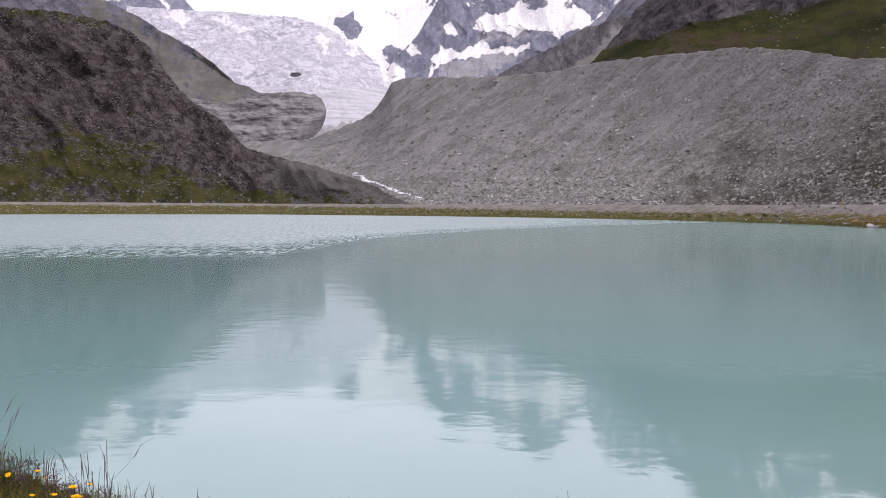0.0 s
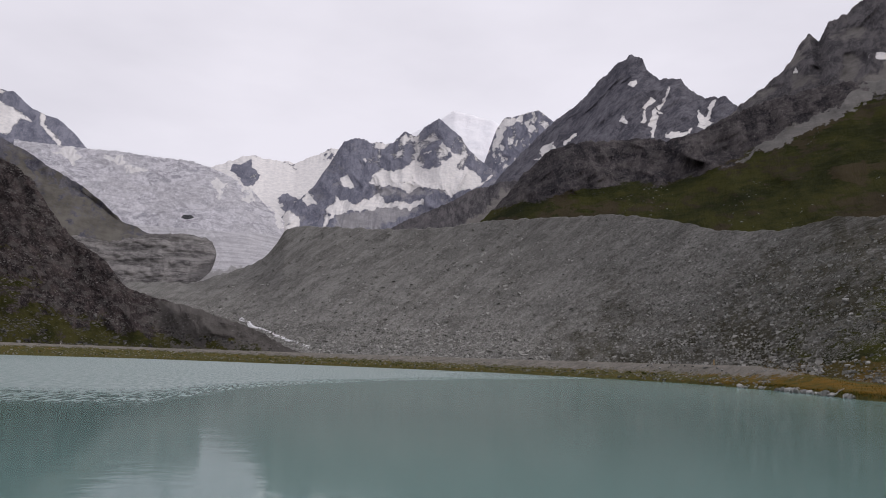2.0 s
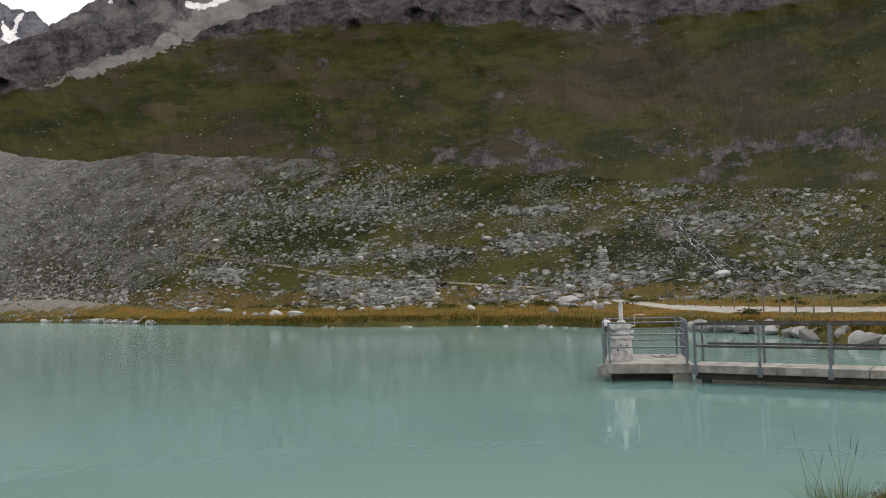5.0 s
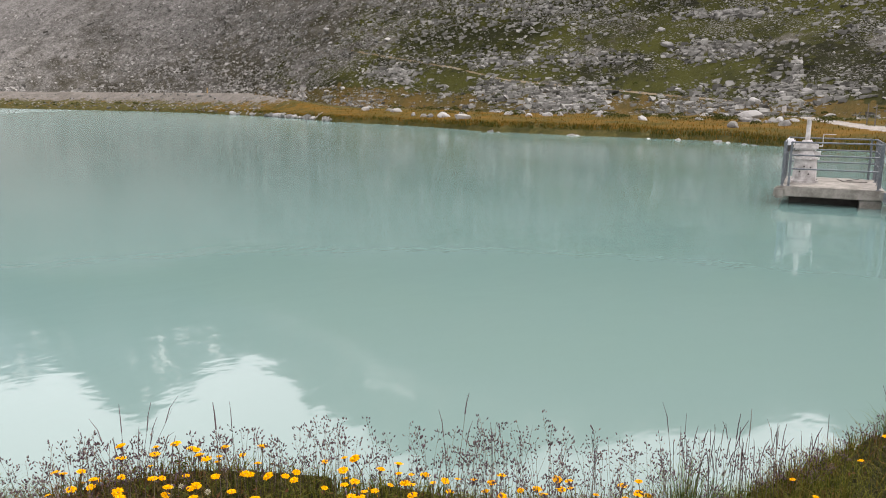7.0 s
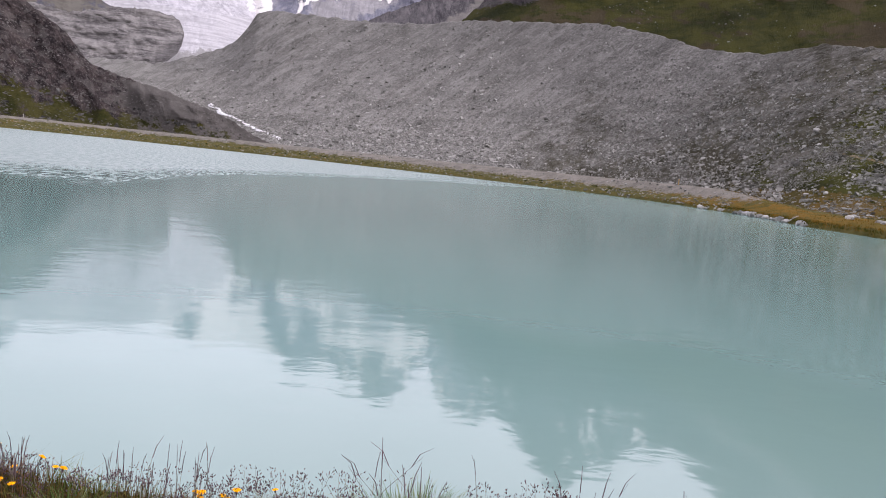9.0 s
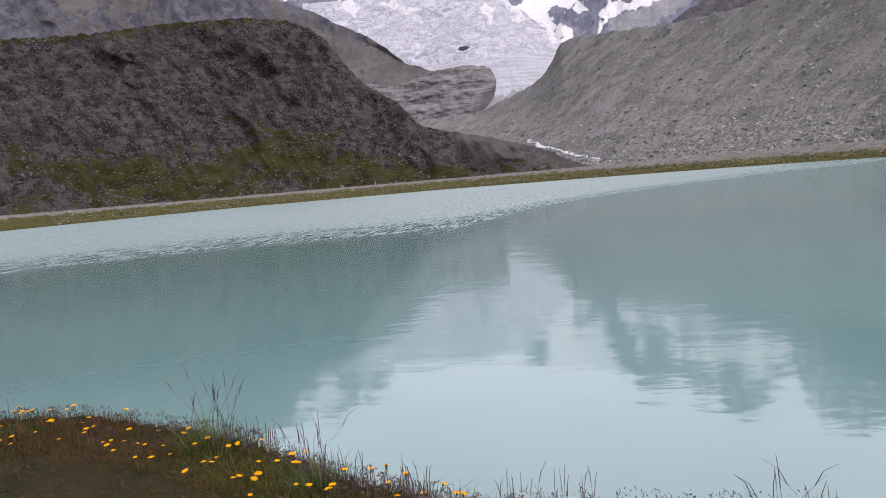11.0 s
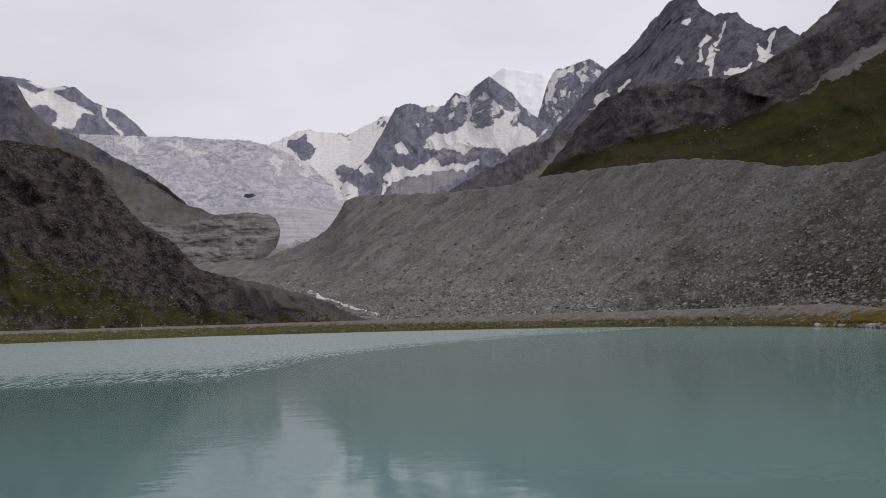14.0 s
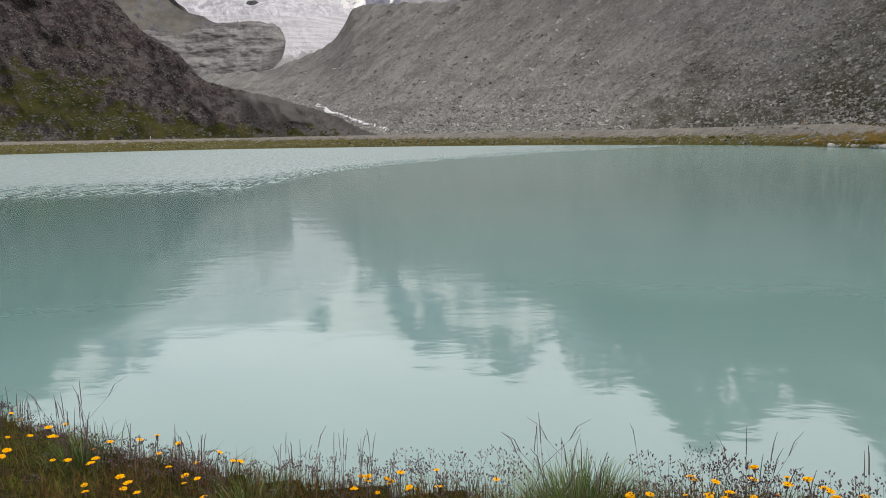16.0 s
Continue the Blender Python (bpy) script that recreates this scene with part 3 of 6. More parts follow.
Relief("pointed_peak", [(10, 11.0), (11.2, 12.65), (12.4, 14.16), (14.1, 15.88), (15.9, 17.59), (17.9, 18.94), (19.3, 20.41), (20.6, 21.49), (21.7, 22.1), (22.5, 21.68), (22.8, 20.96), (23.7, 20.34), (25.2, 20.23), (26, 19.29), (26.9, 18.86), (28.3, 18.85), (29.1, 18.1), (33, 15)],
       [(10, 10), (20, 14), (33, 14)], [(10, 2600), (33, 2700)], [(10, 1900), (33, 2000)], 420, 180, 55, 170, 0.12, 0.5, m_peak_rock,
       {"snow": patches([(14.48, 14.91), (15.2, 15.19), (14.98, 15.45), (15.23, 15.81), (16.05, 16.16), (16.22, 15.51), (15.52, 14.85)], [(16.64, 16.1), (17.74, 16.75), (17.85, 16.5), (16.85, 15.85)], [(21.45, 20.0), (22.0, 20.4), (22.2, 20.15), (21.84, 19.9)], [(20.85, 17.4), (21.01, 17.9), (21.35, 18.0), (21.3, 17.3)],
                        [(22.33, 17.9), (22.61, 18.25), (22.7, 17.5), (22.38, 17.4)], [(22.45, 18.5), (23.15, 19.1), (23.3, 18.9), (22.6, 18.3)], [(22.95, 17.22), (23.04, 17.85), (23.41, 18.4), (23.65, 17.7), (23.2, 17.1)], [(23.05, 16.2), (23.1, 17.3), (23.4, 17.3), (23.3, 16.2)], [(24.1, 16.1), (24.07, 16.45), (25.3, 16.6), (26.2, 16.8), (25.91, 16.45), (24.71, 16.1)],
                        [(26.2, 16.9), (26.68, 17.55), (27.5, 17.25), (26.93, 16.75)], [(26.9, 17.5), (27.3, 18.5), (27.75, 18.65), (27.3, 17.9), (27.1, 17.3)], [(26.3, 18.0), (26.42, 18.15), (26.7, 17.6), (26.5, 17.3)], [(23.4, 18.4), (23.85, 18.7), (24.2, 19.8), (24.5, 19.8), (24.2, 19.1), (23.75, 18.1)], [(23.5, 18.0), (23.84, 18.1), (24.2, 17.9)], [(12.6, 12.7), (15.4, 14.3), (15.6, 14.1), (13.4, 12.9)], soft=0.2, warp=0.25, eaten=0.45)},
       seed=9, chutes=0.3, lean=-0.35, gully=0.3, blocks=0.4, ribs=1.3, upright=3, label="sharp dark grey summit with snow-filled gullies")
BIG_SCREE = [(28.4, 14.2), (32.3, 16.5), (34.7, 17.3), (37.2, 18.7), (38.8, 20.2), (40.5, 21.2), (42.7, 21.8), (44.1, 20.9), (41.5, 19.9), (39.2, 18.6), (36, 16.9), (33, 15.7), (30.5, 14.6)]
Relief("broad_mountain", [(27, 16), (29.3, 18.18), (32.1, 20.1), (33.8, 22.34), (34.5, 21.69), (35.1, 22.92), (35.7, 22.97), (38.7, 24.74), (40.4, 25.61), (42.2, 26.27), (43.1, 26.96), (45.8, 27.05), (47.6, 27.06), (48.9, 26.55), (50.7, 25.75), (52.5, 24.92), (54.7, 24.94), (56.4, 24.81), (58.6, 24.01), (61.1, 23.45), (63.2, 23.22), (64.4, 22.59), (68, 20.5), (72, 18)],
       [(27, 13.5), (36, 16), (45, 18), (72, 17)], [(27, 1900), (72, 2000)], [(27, 1300), (72, 1400)], 520, 170, 46, 130, 0.16, 0.6, m_brown_rock,
       {"snow": patches([(37.1, 20.55), (38.52, 20.58), (39.05, 20.42), (40.19, 20.98), (42.0, 21.75), (41.9, 21.4), (40.2, 20.48), (39.06, 20.05), (37.48, 20.13)], [(42.8, 23.13), (43.2, 23.6), (43.7, 23.5), (43.2, 22.9)], [(32.6, 19.97), (33.13, 20.3), (33.2, 19.85)], [(46.0, 21.5), (46.7, 21.75), (46.7, 21.5)], [(50.2, 24.3), (50.5, 24.35), (51.6, 23.6), (51.0, 23.5)], [(53, 24.7), (53.4, 24.85), (53.5, 24.0), (54.1, 23.4), (53.6, 23.4), (53.1, 24.0)], [(58.0, 23.9), (60.4, 23.4), (63.0, 22.7), (60.6, 22.9)], soft=0.25, warp=0.18, eaten=0.7),
        "scree": patches([(28.4, 14.2), (34.7, 17.3), (38.8, 20.2), (42.7, 21.8), (44.5, 21.5), (45, 20), (41, 18.5), (33, 14)])},
       seed=10, chutes=0.3, gully=0.3, blocks=0.4, ribs=1.3, upright=3, label="broad dark rock mountain with snow remnants")
GREEN_TOP = [(11, 11.0), (15, 11.97), (18.4, 12.68), (21.8, 13.14), (24.4, 12.93), (28.5, 14.31), (31.9, 15.9), (35.5, 17.15), (38.9, 18.2), (43.2, 18.91), (48.9, 19.3), (54.6, 20.0), (58.4, 19.4), (62.6, 19.3), (68.5, 18.6), (73, 18.8), (78, 18.4), (100, 18)]
hillside = Relief("green_hillside", [(10.4, 10.0), (11.3, 10.99), (12.5, 12.29), (13.7, 13.8), (15.8, 15.61), (17.5, 16.1), (22.6, 16.31), (24.3, 16.01), (26.9, 16.77), (29.3, 17.8), (32.2, 18.51), (35.5, 18.96), (38.9, 18.75), (41.5, 19.67), (44.1, 20.56), (47.6, 21.41), (50.7, 21.98), (56.4, 22.3), (62.3, 22.14), (65.6, 22.61), (67.1, 22), (68.6, 21.05), (71.6, 20.53), (74.3, 21.58), (76, 21.03), (78.3, 21.47), (90, 22), (100, 22)],
       [(10.4, 5), (100, 2.5)], [(10.4, 1000), (60, 860), (100, 800)], [(10.4, 480), (40, 330), (100, 220)], 640, 190, 15, 58, 0.14, 0.6, m_crag,
       {"grass": lambda A, EL, V: np.clip(0.5 + (along(GREEN_TOP, A) - EL) / 1.3, 0, 0.54 + 0.5 * grid_noise(A / 6 + EL / 5, EL / 2.4 - A / 14, 8)), "scree": patches(BIG_SCREE), "dull": lambda A, EL, V: np.clip(0.5 + (along(GREEN_TOP, A) - EL) / 1.6, 0, 1) * (0.76 + 0.3 * grid_noise(A / 3, EL / 1.6, 12)) * (1 - 0.45 * np.clip((A - 40) / 10, 0, 1) * np.clip((12.5 - EL) / 3, 0, 1))},
       steep=0.9, seed=11, gully=0.3, blocks=0.8, ribs=1.3, upright=4.0, tall=2.0, weight=lambda A, EL: 0.5 + 1.5 * np.clip((EL - along(GREEN_TOP, A)) / 0.8 + 0.3, 0, 1), label="grassy alpine slope below a band of dark crags", category="hillside")
# dark mountain and near hill at the left
Relief("left_mountain", [(-60, 16.5), (-44, 17.5), (-37.7, 17.94), (-34.4, 17.69), (-32.3, 17.23), (-30.7, 17.42), (-29.3, 17.73), (-28, 17.15), (-27.3, 16.45), (-25.9, 16.2), (-25.2, 15.02), (-23.9, 13.52), (-21.6, 12.77), (-19.7, 11.77), (-17.3, 10.54), (-14.9, 8.65), (-13.3, 8.05), (-12, 7.8)],
       [(-60, 7), (-28, 6), (-20, 7.0), (-17.6, 7.2), (-15.6, 7.05), (-13.3, 7.6), (-12, 7.7)], [(-60, 1700), (-12, 1760)], [(-60, 1000), (-25, 1300), (-20, 1480), (-12, 1600)], 440, 160, 45, 150, 0.1, 0.6, m_left_rock,
       {"scree": patches([(-25, 14.6), (-22, 12.5), (-18, 11.0), (-10, 7), (-12, 3), (-20, 4), (-24, 9)], [(-40, 12), (-31, 12.6), (-33, 15), (-36, 14.5)], soft=3.0, warp=0.8, eaten=0.95), "snow": patches([(-33.6, 15.4), (-32.7, 14.6), (-32.5, 14.7)], [(-28.3, 15.9), (-27.6, 15.2), (-27.5, 15.35)], soft=0.25, warp=0.15)},
       seed=12, gully=0.4, ribs=1.2, blocks=0.3, upright=3, label="dark grey rock mountain with scree flanks")
Relief("banded_outcrop", [(-22, 7.4), (-17.6, 7.42), (-15.6, 7.22), (-12.8, 8.03), (-10.7, 8.2), (-9.9, 8.1), (-9.2, 7.95), (-8.9, 7.75), (-8.7, 7.4), (-8.55, 7.0)], [(-22, 2.4), (-13, 3.0), (-12, 3.9), (-10.6, 4.5), (-9.5, 5.0), (-8.9, 5.6), (-8.65, 6.2), (-8.55, 6.8)], [(-22, 1500), (-8.55, 1560)], [(-22, 1400), (-8.55, 1400)],
       240, 120, 14, 55, 0.08, 0.4, m_ledge, {}, seed=13, gully=0.4, ribs=0.3, label="ice-worn grey banded rock step beside the glacier tongue", category="rock", shelf=0.3, blocks=0.45, upright=0.8, back=False)
left_hill = Relief("left_hill", [(-75, 9), (-55, 10.5), (-37.9, 11.47), (-35.9, 11.64), (-32.9, 12.07), (-28.9, 12.35), (-25.9, 12.42), (-23.2, 12.14), (-21.7, 11.59), (-20.5, 10.59), (-19.6, 9.09), (-18.2, 7.52), (-15.9, 6.01), (-14.3, 4.17), (-11.8, 3.48), (-9.3, 2.9), (-5.6, 1.79), (-3.4, 0.6), (-2, 0.2)],
       [(-75, -0.4), (-2, -0.4)], [(-75, 330), (-38, 400), (-25, 420), (-15, 350), (-8, 300), (-2, 262)], [(-75, 160), (-50, 205), (-38, 238), (-25, 262), (-12, 272), (-2, 240)], 540, 200, 15, 30, 0.12, 0.5, m_hill,
       {"grass": lambda A, EL, V: np.maximum(0.57 * band(V, -1, 0.5, 0.6) + 0.3 * grid_noise(A / 2.5, EL / 1.2, 9), 0.52 * band(V, 0.93, 2, 0.1) * band(A, -60, -22, 4)),
        "scree": lambda A, EL, V: np.maximum(0.72 * band(A, -13, 0, 5), 0.5 * band(V, -1, 0.08, 0.06)) + 0.2 * grid_noise(A / 1.5, EL / 0.8, 52)},
       steep=0.85, seed=14, gully=0.25, blocks=0.5, lean=0.25, upright=2.2, weight=lambda A, EL: np.clip((EL + 0.3) / 1.6, 0.06, 1), label="steep dark rocky hill with grassy foot", category="hill")
def on_trail(A, EL):
    """1 on the footpath that climbs across the lower slope."""
    return band(EL - along([(36, 3.6), (37.4, 3.38), (44.4, 2.34), (48.5, 1.48), (54.7, 0.96), (60.8, 0.44), (65.5, 0.03)], A), -0.09, 0.09, 0.1) * band(A, 37, 66, 1)


# dark dwarf-shrub mats on the lower slope
HEATH = ([(35.4, 3.2), (40.5, 3.5), (46.1, 2.6), (45.7, 2.0), (40.4, 2.3), (35.3, 2.2)], [(51.8, 2.1), (56.7, 3.4), (60.7, 2.3), (58.3, 1.5), (53.5, 1.6)], [(64.5, 3.7), (69.7, 4.4), (73.2, 3.8), (74.3, 1.8), (72.6, 0.5), (69.1, 0.6), (66.1, 2.1)], [(59.9, 7.5), (64.5, 7.6), (65.6, 6.3), (60.6, 6.5)], [(41.6, 0.7), (44.4, 0.9), (46.0, 0.0), (42.7, -0.2)])
moraine = Relief("moraine", [(-18, 4.0), (-14.4, 4.5), (-12, 4.75), (-10.5, 4.75), (-9.3, 5.0), (-7.8, 5.6), (-6.2, 6.3), (-5.2, 6.9), (-4.6, 7.6), (-3.8, 9.1), (-2.3, 9.42), (1.1, 9.39), (4.2, 9.46), (7.4, 9.7), (11.5, 10.4), (15.4, 10.6), (20.3, 10.9), (24.4, 10.46), (27.7, 9.64), (31.6, 9.52), (35.1, 10.31), (39.9, 10.14), (49.7, 10.03), (53.1, 9.79), (58, 9.27), (62, 8.74), (67.8, 8.1), (76.9, 6.83), (88, 5.6), (105, 4.5)],
       [(-18, 3), (-12, 2.2), (-6, 0.6), (0, -0.4), (26, -0.5), (34, -0.9), (44, -1.2), (60, -1.3), (80, -1.2), (105, -1)],
       [(-18, 640), (-5, 560), (5, 440), (20, 320), (35, 215), (50, 165), (77, 125), (105, 110)], [(-18, 480), (-8, 330), (0, 232), (22, 205), (30, 165), (36, 112), (47, 84), (63, 76), (77, 72), (105, 66)], 740, 170, 3.0, 20, 0.10, 0.7, m_moraine,
       {"coarse": lambda A, EL, V: np.clip(0.5 + 1.1 * (1 - V) ** 3 + np.clip((A - 16) / 25, 0, 0.3), 0, 1) * (1 - 0.9 * on_trail(A, EL)),
        "grass": lambda A, EL, V: np.clip((A - 12 - 16 * V) / 26, 0, 1) * 0.50 + 0.28 * band(A, 34, 200, 14) * (1 - 0.5 * V) - 0.25 * in_patch(A, EL, [(47, 0.2), (48, 1.6), (52, 1.7), (56, 0.9), (56, -0.2)]) - 0.2 * in_patch(A, EL, [(52, 3.6), (80, 4.6), (80, 3.4), (52, 2.4)]) - 0.2 * in_patch(A, EL, [(33, 10.5), (38, 10.5), (37, 8.6), (33, 8.8)]), "heath": lambda A, EL, V: (0.62 * patches(*HEATH, soft=1.2, warp=0.9, eaten=0.5)(A, EL, V) + 0.5 * np.clip(grid_noise(A / 2.2, EL / 0.8, 41) + 0.05, 0, 0.8) * np.clip((A - 38) / 10, 0, 1)) * (1 - on_trail(A, EL)), "pale": lambda A, EL, V: 0.62 * on_trail(A, EL), "lichen": lambda A, EL, V: 0.26 * np.clip(1.2 * grid_noise(A / 4, V * 3, 21), 0, 1) + 0.70 * np.clip((A - 4 - 18 * V) / 18, 0, 1) * (1 - 0.25 * np.clip((A - 34) / 12, 0, 1)) - 0.15 * band(A, 20, 40, 6) * np.clip(0.5 + grid_noise(A / 3, V * 5, 33), 0, 1), "rust": patches([(28, 0.0), (33, 0.9), (36, 0.8), (50, 0.5), (58, 0.45), (66, 0.3), (80, 0.25), (80, -1.4), (66, -1.3), (36, -1), (29, -0.6)])},
       steep=0.85, seed=15, gully=0.8, lean=-0.7, gain=0.44, ribs=0.0, rounded=9.0, label="grey rubble moraine wall scattered with stones", category="moraine")

# ---- ground sheet: banks, lake bed, dyke, meadows ----
FAR_SHORE = [(-116, 10), (-100, 26), (-80, 62), (-60, 122), (-45, 182), (-38, 206), (-28, 236), (-13, 245), (0, 216), (12, 186), (22, 154), (31, 116), (36, 90), (47, 66.5), (55, 61), (63, 57), (66, 53), (72, 49), (78, 44), (82, 38), (90, 30), (96, 26.5), (104, 20.5), (112, 14), (118, 11)]
NEAR_BANK = [(-116, 9.5), (-95, 8.5), (-60, 6.4), (-40, 5.0), (-32, 4.1), (-28, 3.62), (-23.5, 3.22), (-14, 2.76), (3, 2.5), (17, 2.2), (40, 2.15), (55, 2.27), (67, 2.47), (73, 2.95), (80, 3.8), (85, 5), (95, 7), (112, 10), (118, 10.8)]


def bank_level(a):
    """Height of the near bank: two low mounds in front, rising to the right."""
    return float(along([(-116, 1.3), (-60, 1.36), (-30, 1.37), (-17, 1.34), (-5, 1.33), (6, 1.36), (12, 1.43), (20, 1.53), (27, 1.53), (34, 1.49), (42, 1.44), (52, 1.39), (60, 1.35), (70, 1.34), (85, 1.38), (118, 1.35)], a))


def ground_height(a, r):
    """Height and cover (rust, gravel, pale) of the ground at azimuth a, distance r."""
    rust = gravel = pale = 0.0
    if a < -116 or a > 118:
        return 1.3 + 0.12 * noise.noise(Vector((r * math.sin(radians(a)) / 3, r * math.cos(radians(a)) / 3, 0))) * min(r / 2, 1), 0, 0, 0
    rw, rn = along(FAR_SHORE, a), along(NEAR_BANK, a)
    p = Vector((r * math.sin(radians(a)), r * math.cos(radians(a)), 0))
    rn += 0.06 * noise.noise(p * 0.9)
    rw += (2.2 * noise.noise(p * 0.045) + 0.3 * noise.noise(p * 0.2)) * (1 if r > 15 else 0)
    if r < rn:
        z = bank_level(a) + 0.02 * noise.noise(p * 1.3)
        return z, 0, 0, 0
    s = r - rn
    if r < rw and s < 3:
        return max(bank_level(a) - 0.05 - s * 0.9, -1.8), 0, 0, 0
    e = r - rw
    if e < 0:
        return max(-1.8, -0.25 + e * 0.35), 0, 0, 0
    dyke = min(max((36 - a) / 6, 0), 1)
    z_d = np.interp(e, [0, 0.5, 6, 10, 15, 19, 26, 60], [0.05, 0.4, 1.1, 1.6, 3.3, 3.4, 2.9, 3.0])
    z_m = np.interp(e, [0, 0.4, 2.5, 12, 30, 60], [0.0, 0.35, 0.75, 1.15, 1.4, 2.0])
    z = z_d * dyke + z_m * (1 - dyke) + 0.12 * noise.noise(p * 0.25)
    gravel = dyke * float(np.interp(e, [3, np.interp(a, [-8, 12], [12.6, 8.5]), 14.4, 30, 40], [0.1, 0.36, 0.9, 1, 0.3]))
    rust = (1 - dyke) * float(np.interp(e, [0, 1.5, 3, 22, 30], [0.2, 0.4, 0.62, 0.6, 0.3])) + 0.42 * dyke * float(np.interp(a, [-40, 24, 30], [0.75, 0.85, 1.3]))
    if a > 66 and e > 4:
        el = math.degrees(math.atan2(z - EYE, r))
        pale = float(np.clip(1 - abs(el - along([(66, -0.3), (67.3, -0.45), (68.6, -0.85), (72.4, -1.4), (76, -1.66), (84, -1.8)], a)) / along([(66, 0.1), (69, 0.2), (76, 0.4), (84, 0.3)], a), 0, 1))
    return z, rust, gravel, pale


def ground_sheet():
    az = np.unique(np.concatenate([np.arange(-180, -62, 3.0), np.arange(-62, 100, 0.5), np.arange(100, 180, 3.0), [180.0]]))
    rs = np.unique(np.concatenate([np.linspace(0.3, 6, 60), np.linspace(6, 40, 36), np.linspace(40, 130, 75), np.linspace(130, 290, 75), np.geomspace(300, 4900, 20)]))
    cols, rows = len(az), len(rs)
    P, M = np.zeros((rows, cols, 3)), np.zeros((3, rows, cols))
    for i, r in enumerate(rs):
        for j, a in enumerate(az):
            z, M[0, i, j], M[1, i, j], M[2, i, j] = ground_height(a, r)
            P[i, j] = (r * math.sin(radians(a)), r * math.cos(radians(a)), z)
    idx = np.arange(rows * cols).reshape(rows, cols)
    q = np.stack([idx[:-1, :-1], idx[1:, :-1], idx[1:, 1:], idx[:-1, 1:]], -1).reshape(-1, 4).tolist()
    verts = P.reshape(-1, 3).tolist() + [[0, 0, 1.33]]
    q += [(int(idx[0, j]), int(idx[0, j + 1]), len(verts) - 1) for j in range(cols - 1)]
    me = bpy.data.meshes.new("ground")
    me.from_pydata(verts, [], q)
    me.polygons.foreach_set("use_smooth", np.ones(len(q), bool))
    M = np.concatenate([M, np.where(np.hypot(P[..., 0], P[..., 1]) < 11, 1.0, 0.0)[None]])
    for key, m in zip(("rust", "gravel", "pale", "soil"), M):
        me.attributes.new(key, "FLOAT", "POINT").data.foreach_set("value", np.append(m.reshape(-1), 0).astype(np.float32))
    me.materials.append(m_ground)
    return tagged(new("ground", me), "alpine meadow ground with gravel lakeside dyke", "ground", "", "structure")


ground = ground_sheet()


def lake():
    """The water level, z = 0."""
    xs, ys = np.linspace(-210, 120, 111), np.linspace(-25, 262, 97)
    X, Y = np.meshgrid(xs, ys)
    az, r = np.degrees(np.arctan2(X, Y)), np.hypot(X, Y)
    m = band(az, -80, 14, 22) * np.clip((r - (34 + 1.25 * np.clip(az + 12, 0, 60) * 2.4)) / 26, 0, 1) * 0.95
    idx = np.arange(X.size).reshape(X.shape)
    q = np.stack([idx[:-1, :-1], idx[:-1, 1:], idx[1:, 1:], idx[1:, :-1]], -1).reshape(-1, 4)
    me = bpy.data.meshes.new("water")
    me.from_pydata(np.stack([X, Y, 0 * X], -1).reshape(-1, 3).tolist(), [], q.tolist())
    me.attributes.new("open", "FLOAT", "POINT").data.foreach_set("value", (lambda u: u * u * (3 - 2 * u))(np.clip((r - 5) / 90, 0, 1)).reshape(-1).astype(np.float32))
    me.attributes.new("mid", "FLOAT", "POINT").data.foreach_set("value", np.clip((r - 9) / 8, 0, 1).reshape(-1).astype(np.float32))
    # Silty shallows at the right; the 10 m ring paints the sky reflection's grey.
    me.attributes.new("silt_sky_tint", "FLOAT", "POINT").data.foreach_set("value", np.maximum(np.clip((15 - r) / 11, 0, 1) * band(az, 18, 125, 34), 0.9 * np.clip((10 - r) / 6, 0, 1)).reshape(-1).astype(np.float32))
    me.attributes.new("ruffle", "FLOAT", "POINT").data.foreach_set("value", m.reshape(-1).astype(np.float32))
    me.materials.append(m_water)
    return tagged(new("water", me), "milky turquoise glacier lake with faint ripples", "water", "", "structure")


lake()


# ---- parts and small shapes ----
def part(name, bm, material, parent=None, label="", smooth=False):
    """Links a bmesh as one mesh object, under a thing or a part."""
    me = bpy.data.meshes.new(name)
    bm.to_mesh(me)
    bm.free()
    if smooth:
        me.polygons.foreach_set("use_smooth", np.ones(len(me.polygons), bool))
    me.materials.append(material)
    ob = new(name, me)
    if parent is not None:
        ob.parent = parent
    if label:
        tagged(ob, label)
    return ob


def soup(name, verts, faces, material, label="", category="", kind="stuff", smooth=False):
    me = bpy.data.meshes.new(name)
    me.from_pydata(verts, [], faces)
    if smooth:
        me.polygons.foreach_set("use_smooth", np.ones(len(me.polygons), bool))
    me.materials.append(material)
    return tagged(new(name, me), label, category, "", kind)


def box(bm, sx, sy, sz, m=Matrix(), bevel=0.0):
    made = bmesh.ops.create_cube(bm, size=1, matrix=m @ Matrix.Diagonal((sx, sy, sz, 1)))
    if bevel:
        es = list({e for v in made["verts"] for e in v.link_edges})
        bmesh.ops.bevel(bm, geom=es, offset=bevel, segments=2, affect="EDGES")


def tube(bm, a, b, radius, end=None, seg=10):
    a, b = Vector(a), Vector(b)
    d = b - a
    m = Matrix.Translation((a + b) / 2) @ d.to_track_quat("Z", "Y").to_matrix().to_4x4()
    bmesh.ops.create_cone(bm, cap_ends=True, segments=seg, radius1=radius, radius2=radius if end is None else end, depth=d.length, matrix=m)


